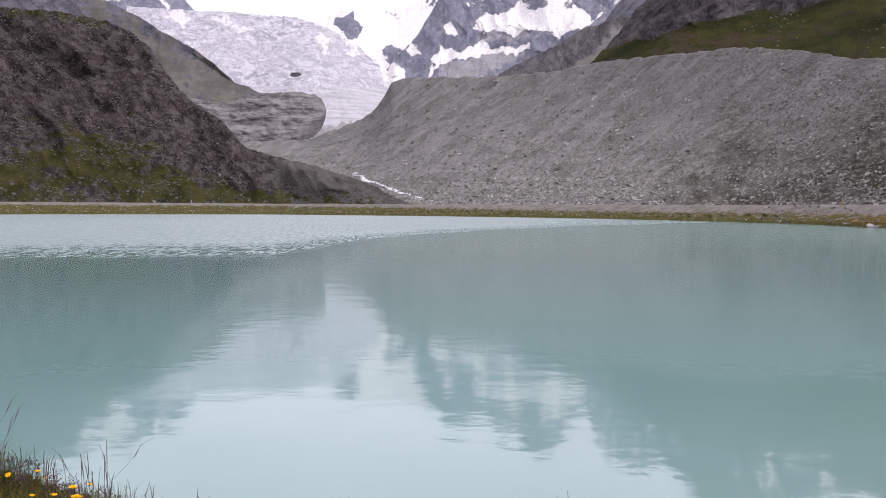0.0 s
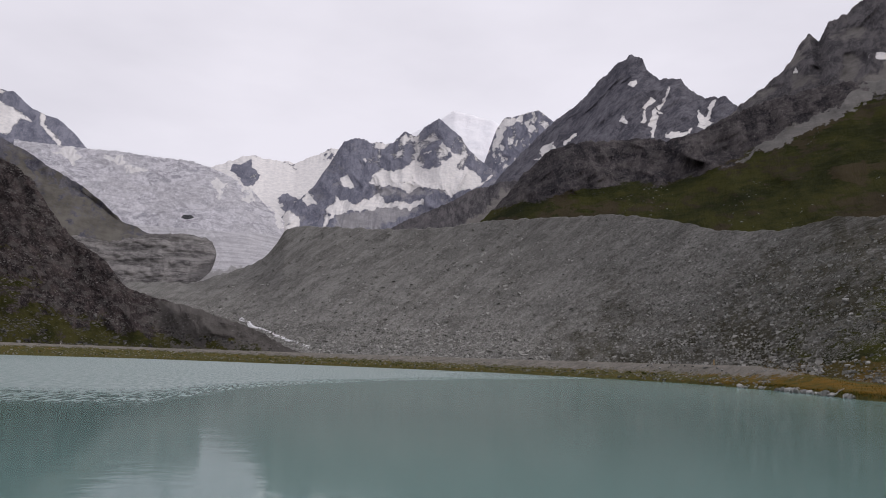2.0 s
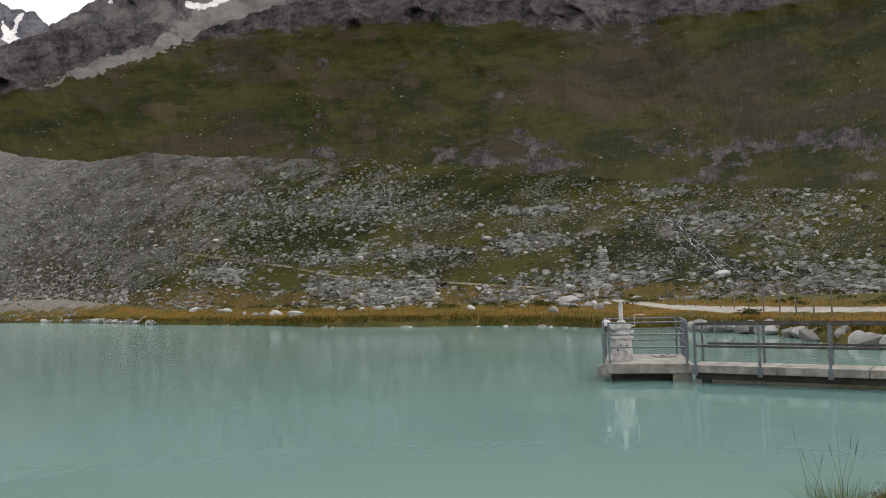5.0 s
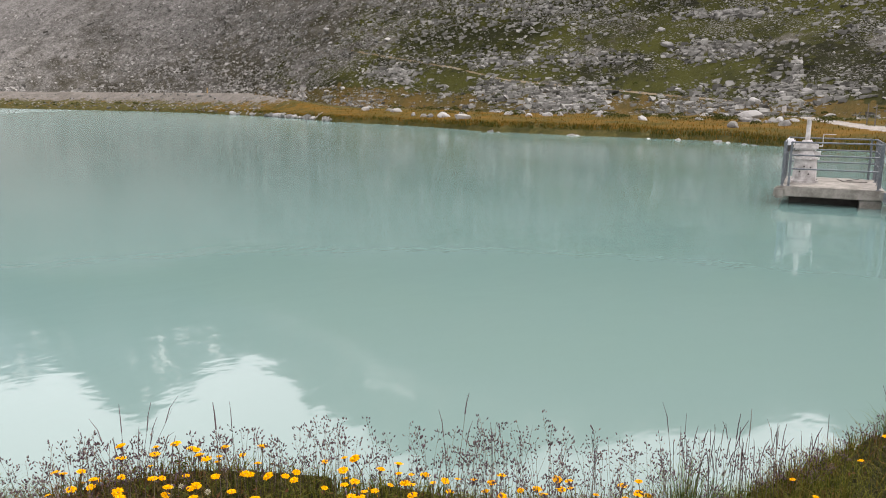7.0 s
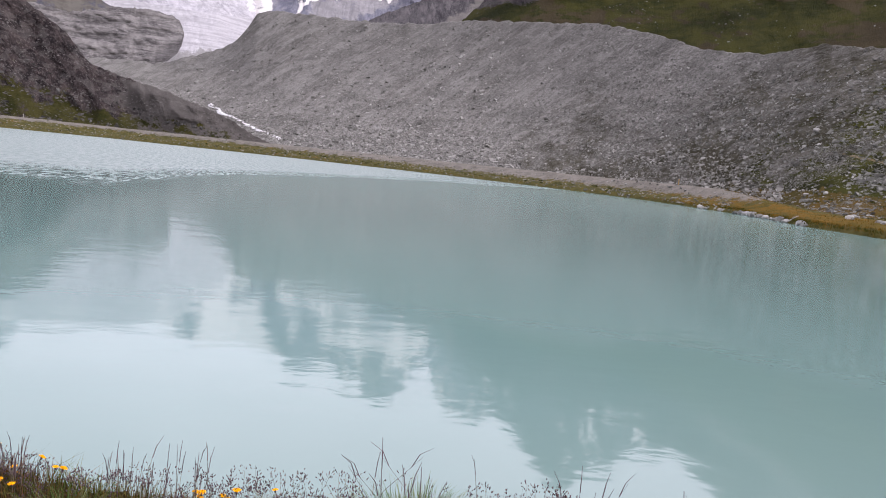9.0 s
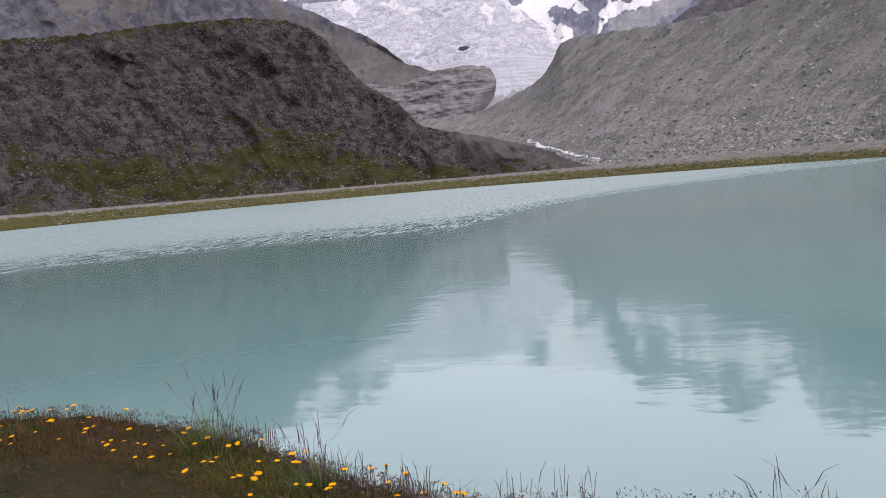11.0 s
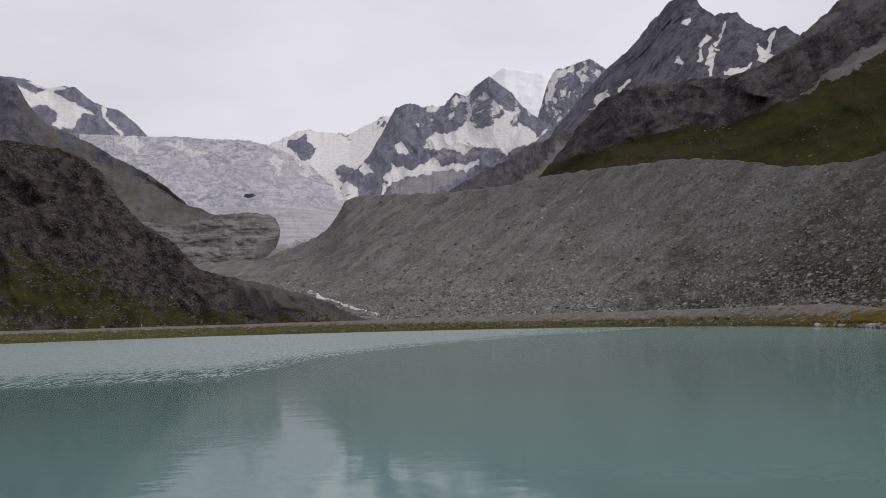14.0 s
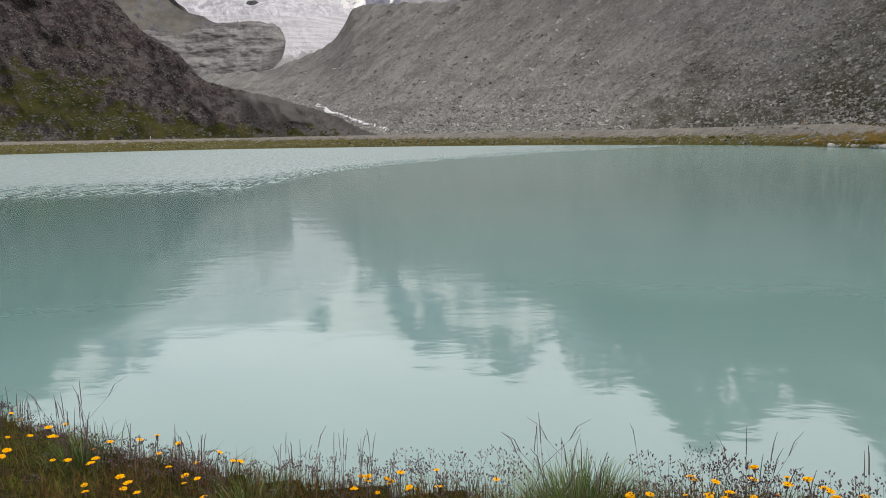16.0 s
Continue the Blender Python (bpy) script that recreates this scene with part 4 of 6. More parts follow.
def plain(name, a, b, scale, roughness=0.8, metal=0.0, bump=(0.3, 0.01), specular=0.3):
    k = Nodes(name, roughness, specular)
    t = k.noise(scale, 6, 0.65)
    k.bsdf.inputs["Metallic"].default_value = metal
    k.bump(k.noise(scale * 4, 5, 0.7), *bump)
    return k.done(k.mix(k.ramp(t, 0.35, 0.65), a, b))


def leafy(name, colours):
    """Plant colour that differs from blade to blade."""
    k = Nodes(name, 0.95, 0.03)
    r = k.island()
    col = k.mix(k.ramp(r, 0.0, 0.5), colours[0], colours[1])
    col = k.mix(k.ramp(r, 0.62, 0.95), col, colours[2])
    return k.done(col)


def mat_stone(name, a, b, c):
    k = Nodes(name, 0.95, 0.05)
    t = k.noise(1.2, 7, 0.7)
    r = k.island() if "rubble" in name else k.rand()
    col = k.mix(r, a, b)
    col = k.mix(k.math("MULTIPLY", k.ramp(t, 0.5, 0.66), 0.7), col, c)
    k.bump(k.noise(5, 6, 0.7), 0.8, 0.06)
    return k.done(col)


m_stones = mat_stone("rubble_stone", (0.075, 0.075, 0.067), (0.29, 0.29, 0.268), (0.13, 0.129, 0.116))
m_hill_stones = mat_stone("hill_rubble_stone", (0.04, 0.038, 0.036), (0.13, 0.126, 0.12), (0.08, 0.078, 0.07))
m_pale_stones = mat_stone("pale_rubble_stone", (0.13, 0.128, 0.115), (0.36, 0.355, 0.33), (0.19, 0.187, 0.17))
m_wet_stones = mat_stone("wet_rubble_stone", (0.03, 0.029, 0.028), (0.11, 0.107, 0.10), (0.05, 0.048, 0.045))
m_boulder = mat_stone("boulder_stone", (0.15, 0.15, 0.14), (0.40, 0.397, 0.378), (0.11, 0.109, 0.098))
m_concrete = plain("weathered_concrete", (0.15, 0.142, 0.122), (0.29, 0.276, 0.245), 2.6, 0.9, 0, (0.5, 0.01))
m_concrete_dark = plain("dark_concrete", (0.045, 0.041, 0.036), (0.085, 0.078, 0.07), 3.0, 0.8, 0, (0.5, 0.01))
# near-black colour stands in for the shade below the footbridge
m_soffit_shade = plain("soffit_shade_concrete", (0.016, 0.015, 0.013), (0.035, 0.032, 0.028), 3.0, 0.8, 0, (0.5, 0.01))
m_steel = plain("galvanised_steel", (0.10, 0.115, 0.125), (0.18, 0.195, 0.21), 8.0, 0.5, 0.6, (0.2, 0.003))
m_rail_dark = plain("dark_weathered_rail", (0.035, 0.031, 0.028), (0.075, 0.068, 0.062), 6.0, 0.7, 0.0, (0.3, 0.004))
m_white_paint = plain("chipped_white_paint", (0.54, 0.525, 0.51), (0.30, 0.285, 0.27), 5.0, 0.5, 0, (0.3, 0.004), 0.5)
m_white_bright = plain("clean_white_cover", (0.85, 0.85, 0.86), (0.78, 0.78, 0.8), 5.0, 0.4, 0, (0.1, 0.002), 0.5)
m_post = plain("weathered_wood_post", (0.10, 0.09, 0.08), (0.18, 0.165, 0.15), 5.0, 0.9)
m_foam = plain("white_water", (0.80, 0.80, 0.81), (0.36, 0.36, 0.36), 0.9, 0.6, 0, (0.8, 0.3))


# ---- stones ----
def stone_shape(seed, detail=3):
    """An angular stone: a lump cut by a handful of flat faces."""
    rng = random.Random(seed)
    bm = bmesh.new()
    bmesh.ops.create_icosphere(bm, subdivisions=detail, radius=0.5)
    sx, sy, sz = rng.uniform(0.8, 1.35), rng.uniform(0.7, 1.1), rng.uniform(0.5, 0.8)
    off = Vector((seed * 3.7, seed * 1.3, 0))
    cuts = []
    for _ in range(9):
        n = Vector((rng.gauss(0, 1), rng.gauss(0, 1), rng.gauss(0, 0.8))).normalized()
        cuts.append((n, rng.uniform(0.26, 0.40)))
    for v in bm.verts:
        n = v.co.normalized()
        v.co = v.co * (1 + 0.25 * noise.noise(n * 1.3 + off))
        for n, d in cuts:
            over = v.co.dot(n) - d
            if over > 0:
                v.co -= n * over * 0.92
        v.co = Vector((v.co.x * sx, v.co.y * sy, v.co.z * sz))
        if v.co.z < -0.22:
            v.co.z = -0.22 + (v.co.z + 0.22) * 0.2
    return bm


def block_shape(seed):
    """A small broken block: the hull of a few corners."""
    rng = random.Random(seed)
    bm = bmesh.new()
    for i in range(10):
        c = [rng.choice((-1, 1)) * rng.uniform(0.3, 0.5) if rng.random() < 0.75 else rng.uniform(-0.4, 0.4) for _ in range(3)]
        bm.verts.new((c[0] * 1.1, c[1] * 0.9, c[2] * 0.75))
    made = bmesh.ops.convex_hull(bm, input=bm.verts)
    bmesh.ops.delete(bm, geom=list({v for v in made["geom_interior"] + made["geom_unused"] if isinstance(v, bmesh.types.BMVert)}), context="VERTS")
    bmesh.ops.triangulate(bm, faces=bm.faces)
    return bm


def rubble(name, spots, label, material, category="stones"):
    """Many stones in one mesh; spots: (place, size)."""
    rng = np.random.default_rng(7)
    shapes = []
    for s in range(10):
        bm = block_shape(s + 20)
        bm.verts.index_update()
        shapes.append((np.array([v.co[:] for v in bm.verts]), np.array([[v.index for v in f.verts] for f in bm.faces])))
        bm.free()
    V, F, n0 = [], [], 0
    for i, (p, size) in enumerate(spots):
        v, f = shapes[i % 10]
        a = rng.uniform(0, 6.28)
        c, s = math.cos(a), math.sin(a)
        m = np.array([[c, -s, 0], [s, c, 0], [0, 0, 1]]) * size
        V.append((v * np.array([rng.uniform(0.8, 1.4), rng.uniform(0.6, 1.0), rng.uniform(0.7, 1.25)])) @ m.T + np.array(p))
        F.append(f + n0)
        n0 += len(v)
    return soup(name, np.concatenate(V).tolist(), np.concatenate(F).tolist(), material, label, category)


rng = random.Random(11)


def spread(relief, count, a0, a1, v0, v1, low, high, pull=1.0, keep=None):
    out = []
    while len(out) < count:
        a, v = rng.uniform(a0, a1), v0 + (v1 - v0) * rng.random() ** pull
        if keep and not keep(a, v):
            continue
        p = relief.place(a, v)
        size = low * (high / low) ** (rng.random() ** 2.4)
        out.append((p, size))
    return out


def patchy(scale, level):
    def fn(a, v):
        return noise.fractal(Vector((a / scale, v * 14 / scale * 1.5, 3.3)), 0.9, 2.0, 4) > level + rng.uniform(-0.25, 0.25)
    return fn


STREAM = [(-6.5, 2.5), (-6.1, 2.2), (-5.0, 1.75), (-4.1, 1.4), (-3.2, 1.05), (-2.5, 0.95), (-1.6, 0.55)]


def stream_stones():
    out = []
    for _ in range(260):
        k = rng.randrange(len(STREAM) - 1)
        f = rng.random()
        p = moraine.at(STREAM[k][0] * (1 - f) + STREAM[k + 1][0] * f + rng.gauss(0, 0.18), STREAM[k][1] * (1 - f) + STREAM[k + 1][1] * f + rng.gauss(0, 0.08))
        out.append((p + Vector((-p.x, -p.y, 0)).normalized() * 1.0, rng.uniform(0.3, 0.8)))
    return out


HEAPS = ((39.9, 1.9, 0.9, 0.26, 260), (63.0, 5.9, 2.5, 0.2, 330), (72.1, 6.7, 1.4, 0.2, 200), (75.7, 4.6, 1.7, 0.22, 260), (63.2, 3.6, 1.7, 0.45, 330), (67.7, 1.9, 0.2, 0.7, 120), (67.5, 0.9, 3.5, 0.24, 300),
         (49.5, 6.7, 3.1, 1.0, 1300), (42.5, 6.2, 2.6, 1.1, 700), (54.8, 3.0, 1.7, 0.3, 300), (61.5, 3.5, 0.9, 0.5, 150), (47.7, 0.8, 0.8, 0.45, 340), (52.5, 0.3, 2.2, 0.5, 650), (47.4, 2.8, 1.7, 0.3, 260), (41.0, 1.6, 0.4, 0.3, 120), (30.0, 4.5, 4.0, 1.6, 900))


def stone_heaps():
    """Dense heaps of pale blocks on the lower slope: azimuth, elevation, spreads, count."""
    out = []
    for a, el, sa, se, n in HEAPS:
        for _ in range(n):
            p = moraine.at(a + rng.gauss(0, sa), el + rng.gauss(0, se))
            out.append((p, 0.3 * 4.2 ** (rng.random() ** 1.7)))
    return out


rubble("moraine_stones", stream_stones() + spread(moraine, 3600, -9, 14, 0.02, 0.98, 0.5, 2.0, 1.5) + spread(moraine, 3500, 12, 34, 0.02, 0.95, 0.3, 1.25, 1.2) + spread(moraine, 2400, -6, 16, 0.02, 0.25, 0.45, 1.8, 1.2) + spread(moraine, 2000, 14, 34, 0.02, 0.3, 0.3, 1.2, 1.2, patchy(5, 0.0)), "loose pale grey stones strewn over the moraine", m_pale_stones)
rubble("slope_stones", stone_heaps()
       + spread(moraine, 3500, 20, 98, 0.02, 0.99, 0.18, 0.7, 1.0, patchy(4, 0.05)) + spread(moraine, 4500, 18, 98, 0.02, 0.99, 0.25, 1.1, 1.0, patchy(7, 0.25)) + spread(moraine, 3500, 20, 40, 0.05, 0.9, 0.25, 0.9) + spread(moraine, 3500, 30, 98, 0.0, 0.5, 0.2, 1.2, 1.2, patchy(9, 0.2)), "heaps and scattered grey blocks on the grassy lower slope", m_stones)
rubble("hillside_stones", spread(hillside, 1000, 12, 98, 0.2, 0.85, 0.5, 2.2, 1.0, patchy(4, 0.3)), "scattered pale stones on the grassy slope", m_stones)


def dyke_stones():
    out = []
    for _ in range(2600):
        a, e = rng.uniform(-40, 31), rng.uniform(0.3, 14)
        r = along(FAR_SHORE, a) + e
        out.append((at_az(a, r, ground_height(a, r)[0]), rng.uniform(0.12, 0.5)))
    return out


rubble("dyke_stones", dyke_stones(), "small grey stones on the gravel dyke", m_stones)
rubble("hill_stones", spread(left_hill, 1500, -50, -4, 0.0, 0.55, 0.35, 1.8, 1.6, patchy(2.5, 0.2)) + spread(left_hill, 1800, -50, -6, 0.0, 0.12, 0.3, 1.4, 1.0, patchy(3, 0.0)), "grey stones on the foot of the dark hill", m_hill_stones)


def boulders():
    """Single boulders on the lower slope, along the water and in the shallows."""
    kinds = []
    for s in range(5):
        b = part("boulder", stone_shape(s + 3), m_boulder)
        tagged(b, "pale grey weathered boulder half sunk in grass", "boulder", "boulders on the lakeside slope")
        kinds.append(b)
    spots = []
    for _ in range(150):
        a = rng.uniform(26, 92)
        v = rng.random() ** 1.6 * 0.6
        spots.append((moraine.place(a, v), rng.uniform(0.5, 1.1) * (1.7 if rng.random() < 0.1 else 1)))
    for _ in range(34):
        a = rng.uniform(28.5, 36.2)
        r = along(FAR_SHORE, a) + rng.uniform(-1.2, 1.4)
        spots.append((at_az(a, r, 0.16), rng.uniform(0.5, 1.4)))
    for _ in range(40):
        a = rng.uniform(73.5, 86)
        r = along(FAR_SHORE, a) + rng.uniform(-1.2, 1.0)
        spots.append((at_az(a, r, 0.2), rng.uniform(0.6, 1.4)))
    for a, size in ((47.4, 1.0), (47.9, 0.45), (53.1, 1.1), (53.6, 0.5), (58.6, 0.5), (60.6, 0.7), (63.2, 1.1), (63.9, 0.6), (64.9, 0.6), (65.6, 0.5), (51.0, 0.4), (44.2, 0.5), (40.5, 0.5)):
        spots.append((at_az(a, along(FAR_SHORE, a) - 0.9, -0.12 * size), size * 0.85))
    for _ in range(40):
        a = rng.uniform(38, 68)
        r = along(FAR_SHORE, a) + rng.uniform(9, 26)
        z = ground_height(a, r)[0]
        spots.append((at_az(a, r, z), rng.uniform(0.5, 1.4)))
    for a, el, size in ((26.3, 2.4, 2.6), (26.5, 2.75, 1.3), (48.6, 2.6, 1.6), (50.0, 2.7, 1.8), (59.0, 4.9, 1.5), (63.3, 6.0, 1.8), (76.0, 0.7, 2.2)):
        spots.append((moraine.at(a, el), size))
    for a, size in ((41.7, 0.9), (42.4, 1.0), (42.9, 1.2), (43.9, 1.6), (45.4, 1.7), (64.2, 1.5)):
        r = along(FAR_SHORE, a) + 6
        spots.append((at_az(a, r, ground_height(a, r)[0]), size))
    a, r = 65.2, 76
    spots.append((at_az(a, r, ground_height(a, r)[0]), 3.0))
    for i, (p, size) in enumerate(spots):
        k = kinds[i % 5]
        m = Matrix.Translation(p) @ Euler((rng.uniform(-0.2, 0.2), rng.uniform(-0.2, 0.2), rng.uniform(0, 6.28))).to_matrix().to_4x4()
        if i < 5:
            k.matrix_basis = m @ Matrix.Scale(size, 4)
        else:
            c = k.copy()
            scene.collection.objects.link(c)
            c.matrix_basis = m @ Matrix.Diagonal((size * rng.uniform(0.9, 1.3), size * rng.uniform(0.7, 1.0), size * rng.uniform(0.8, 1.2), 1))


boulders()


# ---- meltwater stream in the valley and the small cascade on the slope ----
def stream(name, points, width, label, wander=0.12):
    bm = bmesh.new()
    rows = []
    for i in range(len(points) * 6 - 5):
        t = i / 6
        k = min(int(t), len(points) - 2)
        (a0, e0), (a1, e1) = points[k], points[k + 1]
        f = t - k
        a = a0 + (a1 - a0) * f + wander * noise.noise(Vector((i * 0.45, width * 40, 0)))
        p = moraine.at(a, e0 + (e1 - e0) * f)
        out = Vector((-p.x, -p.y, 0)).normalized()
        p = p + out * 0.8 + Vector((0, 0, 0.15))
        side = Vector((-out.y, out.x, 0))
        w = width * max(0.15, 0.55 + 1.1 * noise.noise(Vector((i * 0.83, 5, width))))
        rows.append([bm.verts.new(p + side * (w * s + 1.2 * width * noise.noise(Vector((i * 0.6, 2, width)))) + Vector((0, 0, 0.1 - 0.5 * s * s + 0.5 * noise.noise(Vector((i * 0.8, s * 2, 3))))) * min(1, width)) for s in (-1, -0.4, 0.3, 1)])
    for r0, r1 in zip(rows, rows[1:]):
        for j in range(3):
            bm.faces.new((r0[j], r0[j + 1], r1[j + 1], r1[j]))
    return tagged(part(name, bm, m_foam, smooth=True), label, "stream", "", "structure")


stream("stream", STREAM, 1.7, "white meltwater stream tumbling over stones", 0.5)
CASCADE = [(73.1, 4.7), (73.35, 4.0), (74.25, 2.85), (75.1, 2.1), (75.8, 1.35), (76.7, 0.6)]
for shift, width in ((0.0, 0.035), (-0.4, 0.025), (0.35, 0.025)):
    stream("cascade", [(a + shift * (0.2 + 0.25 * i), e) for i, (a, e) in enumerate(CASCADE)], width, "thin white cascade threads between wet rocks", 0.4)


def cascade_stones():
    """Wet dark blocks round the threads, wider towards the foot."""
    out = []
    for _ in range(520):
        k = rng.randrange(len(CASCADE) - 1)
        f = rng.random()
        w = 0.12 + 0.17 * (k + f)
        p = moraine.at(CASCADE[k][0] * (1 - f) + CASCADE[k + 1][0] * f + rng.gauss(0, w), CASCADE[k][1] * (1 - f) + CASCADE[k + 1][1] * f + rng.gauss(0, 0.12))
        out.append((p, 0.22 * 3.6 ** (rng.random() ** 1.5)))
    return out


rubble("cascade_stones", cascade_stones(), "wet dark blocks beside the cascade", m_wet_stones)


# ---- outlet platform with valve gear and footbridge ----
PLATFORM = Matrix.Translation(at_az(70.6, 22.0)) @ Matrix.Rotation(-radians(69.3), 4, "Z")
DECK = 0.47


def empty(name, m, label, category, group=""):
    e = new(name)
    e.matrix_basis = m
    return tagged(e, label, category, group)


def outlet_platform():
    top = empty("outlet_platform", PLATFORM, "weathered concrete platform standing in the lake", "platform")
    bm = bmesh.new()
    box(bm, 2.42, 3.3, 0.26, pose(0.0, 1.65, DECK - 0.13), 0.02)
    part("deck", bm, m_concrete, top)
    bm = bmesh.new()
    box(bm, 0.5, 0.5, 1.9, pose(0.92, 0.35, DECK - 0.26 - 0.95), 0.02)
    part("pier", bm, m_concrete, top)
    bm = bmesh.new()
    box(bm, 1.65, 2.4, 1.8, pose(-0.15, 1.8, DECK - 0.262 - 0.9), 0.03)
    part("foundation", bm, m_concrete_dark, top, "dark concrete block under the deck")
    bm = bmesh.new()
    box(bm, 0.28, 0.3, 0.3, pose(-1.2, 0.1, DECK - 0.17), 0.05)
    part("broken_corner", bm, m_concrete, top)
    return top


def platform_rail():
    """Steel railing on three sides."""
    top = empty("platform_railing", PLATFORM @ Matrix.Translation((0, 0, DECK)), "grey galvanised steel railing with three bars", "railing")
    posts = [(-1.0, 0.1), (1.05, 0.1), (-1.16, 0.12), (-1.16, 0.9), (-1.16, 1.7), (-1.16, 2.5), (-1.16, 3.18), (1.12, 0.7), (1.12, 1.5), (1.12, 2.4), (1.12, 3.18), (0.98, 3.2)]
    for u, v in posts:
        bm = bmesh.new()
        box(bm, 0.055, 0.055, 1.14, pose(u, v, 0.57), 0.006)
        box(bm, 0.11, 0.11, 0.012, pose(u, v, 0.006))
        part("post", bm, m_steel, top)
    for z in (0.45, 0.80, 1.13):
        for a, b in (((-1.0, 0.1), (1.05, 0.1)), ((-1.16, 0.12), (-1.16, 3.18)), ((-1.16, 3.2), (1.12, 3.2)), ((1.12, 0.7), (1.12, 3.18))):
            bm = bmesh.new()
            tube(bm, (*a, z), (*b, z), 0.021)
            part("bar", bm, m_steel, top)
    return top


def valve_gear():
    top = empty("valve_gear", PLATFORM @ pose(-0.66, 1.5, DECK), "white painted sluice valve gear on the platform", "valve gear")
    bm = bmesh.new()
    tube(bm, (0, 0, 0), (0, 0, 0.06), 0.36, seg=24)
    tube(bm, (0, 0, 0.05), (0, 0, 0.62), 0.31, 0.28, 24)
    tube(bm, (0, 0, 0.62), (0, 0, 0.67), 0.34, seg=24)
    for i in range(10):
        a = i * 0.628
        tube(bm, (0.32 * math.cos(a), 0.32 * math.sin(a), 0.06), (0.32 * math.cos(a), 0.32 * math.sin(a), 0.09), 0.02, seg=6)
    pedestal = part("pedestal", bm, m_white_paint, top)
    bm = bmesh.new()
    tube(bm, (0, 0, 0.67), (0, 0, 0.86), 0.25, 0.17, 20)
    tube(bm, (-0.36, 0, 0.78), (0.36, 0, 0.78), 0.07, seg=14)
    box(bm, 0.62, 0.42, 0.2, pose(-0.02, 0, 0.97), 0.05)
    tube(bm, (0, 0, 1.06), (0, 0, 1.14), 0.17, 0.1, 20)
    gearbox = part("gearbox", bm, m_white_paint, top)
    bm = bmesh.new()
    box(bm, 0.24, 0.26, 0.17, pose(-0.42, -0.05, 1.08), 0.04)
    cover = part("motor_cover", bm, m_white_bright, top, "bright white motor cover")
    bm = bmesh.new()
    tube(bm, (-0.42, -0.2, 0.98), (-0.42, -0.2, 0.82), 0.05, seg=12)
    part("cable_gland", bm, m_rail_dark, cover)
    bm = bmesh.new()
    tube(bm, (0, 0, 1.1), (0, 0, 1.66), 0.062, seg=14)
    tube(bm, (0, 0, 1.66), (0, 0, 1.69), 0.045, seg=14)
    part("spindle_tube", bm, m_white_paint, top)
    bm = bmesh.new()
    tube(bm, (0.38, 0, 0.98), (0.38, 0, 1.3), 0.012, seg=8)
    tube(bm, (0.38, 0, 1.3), (0.68, 0, 1.3), 0.010, seg=8)
    tube(bm, (0.3, 0, 0.98), (0.39, 0, 0.98), 0.02, seg=8)
    part("crank", bm, m_white_paint, gearbox)
    for i, (u, z) in enumerate(((-0.12, 0.3), (0.1, 0.24), (-0.02, 0.44), (0.14, 0.42))):
        bm = bmesh.new()
        tube(bm, (u, -0.27, z), (u, -0.325, z), 0.022, seg=8)
        part("bolt", bm, m_rail_dark, pedestal, "dark rusty bolt" if i == 0 else "")
    return top


def deck_hatch():
    bm = bmesh.new()
    box(bm, 0.6, 0.7, 0.03, pose(0, 0, 0.015), 0.006)
    top = part("deck_hatch", bm, m_concrete)
    top.matrix_basis = PLATFORM @ pose(0.55, 2.4, DECK, 0, 0, 12)
    bm = bmesh.new()
    tube(bm, (-0.2, -0.2, 0.03), (0.1, -0.3, 0.09), 0.012, seg=6)
    part("lever", bm, m_rail_dark, top)
    return tagged(top, "flat grey hatch cover on the concrete deck", "hatch")


BRIDGE_A, BRIDGE_B = Vector((20.95, 6.05, 0)), Vector((20.75, -6.2, 0))


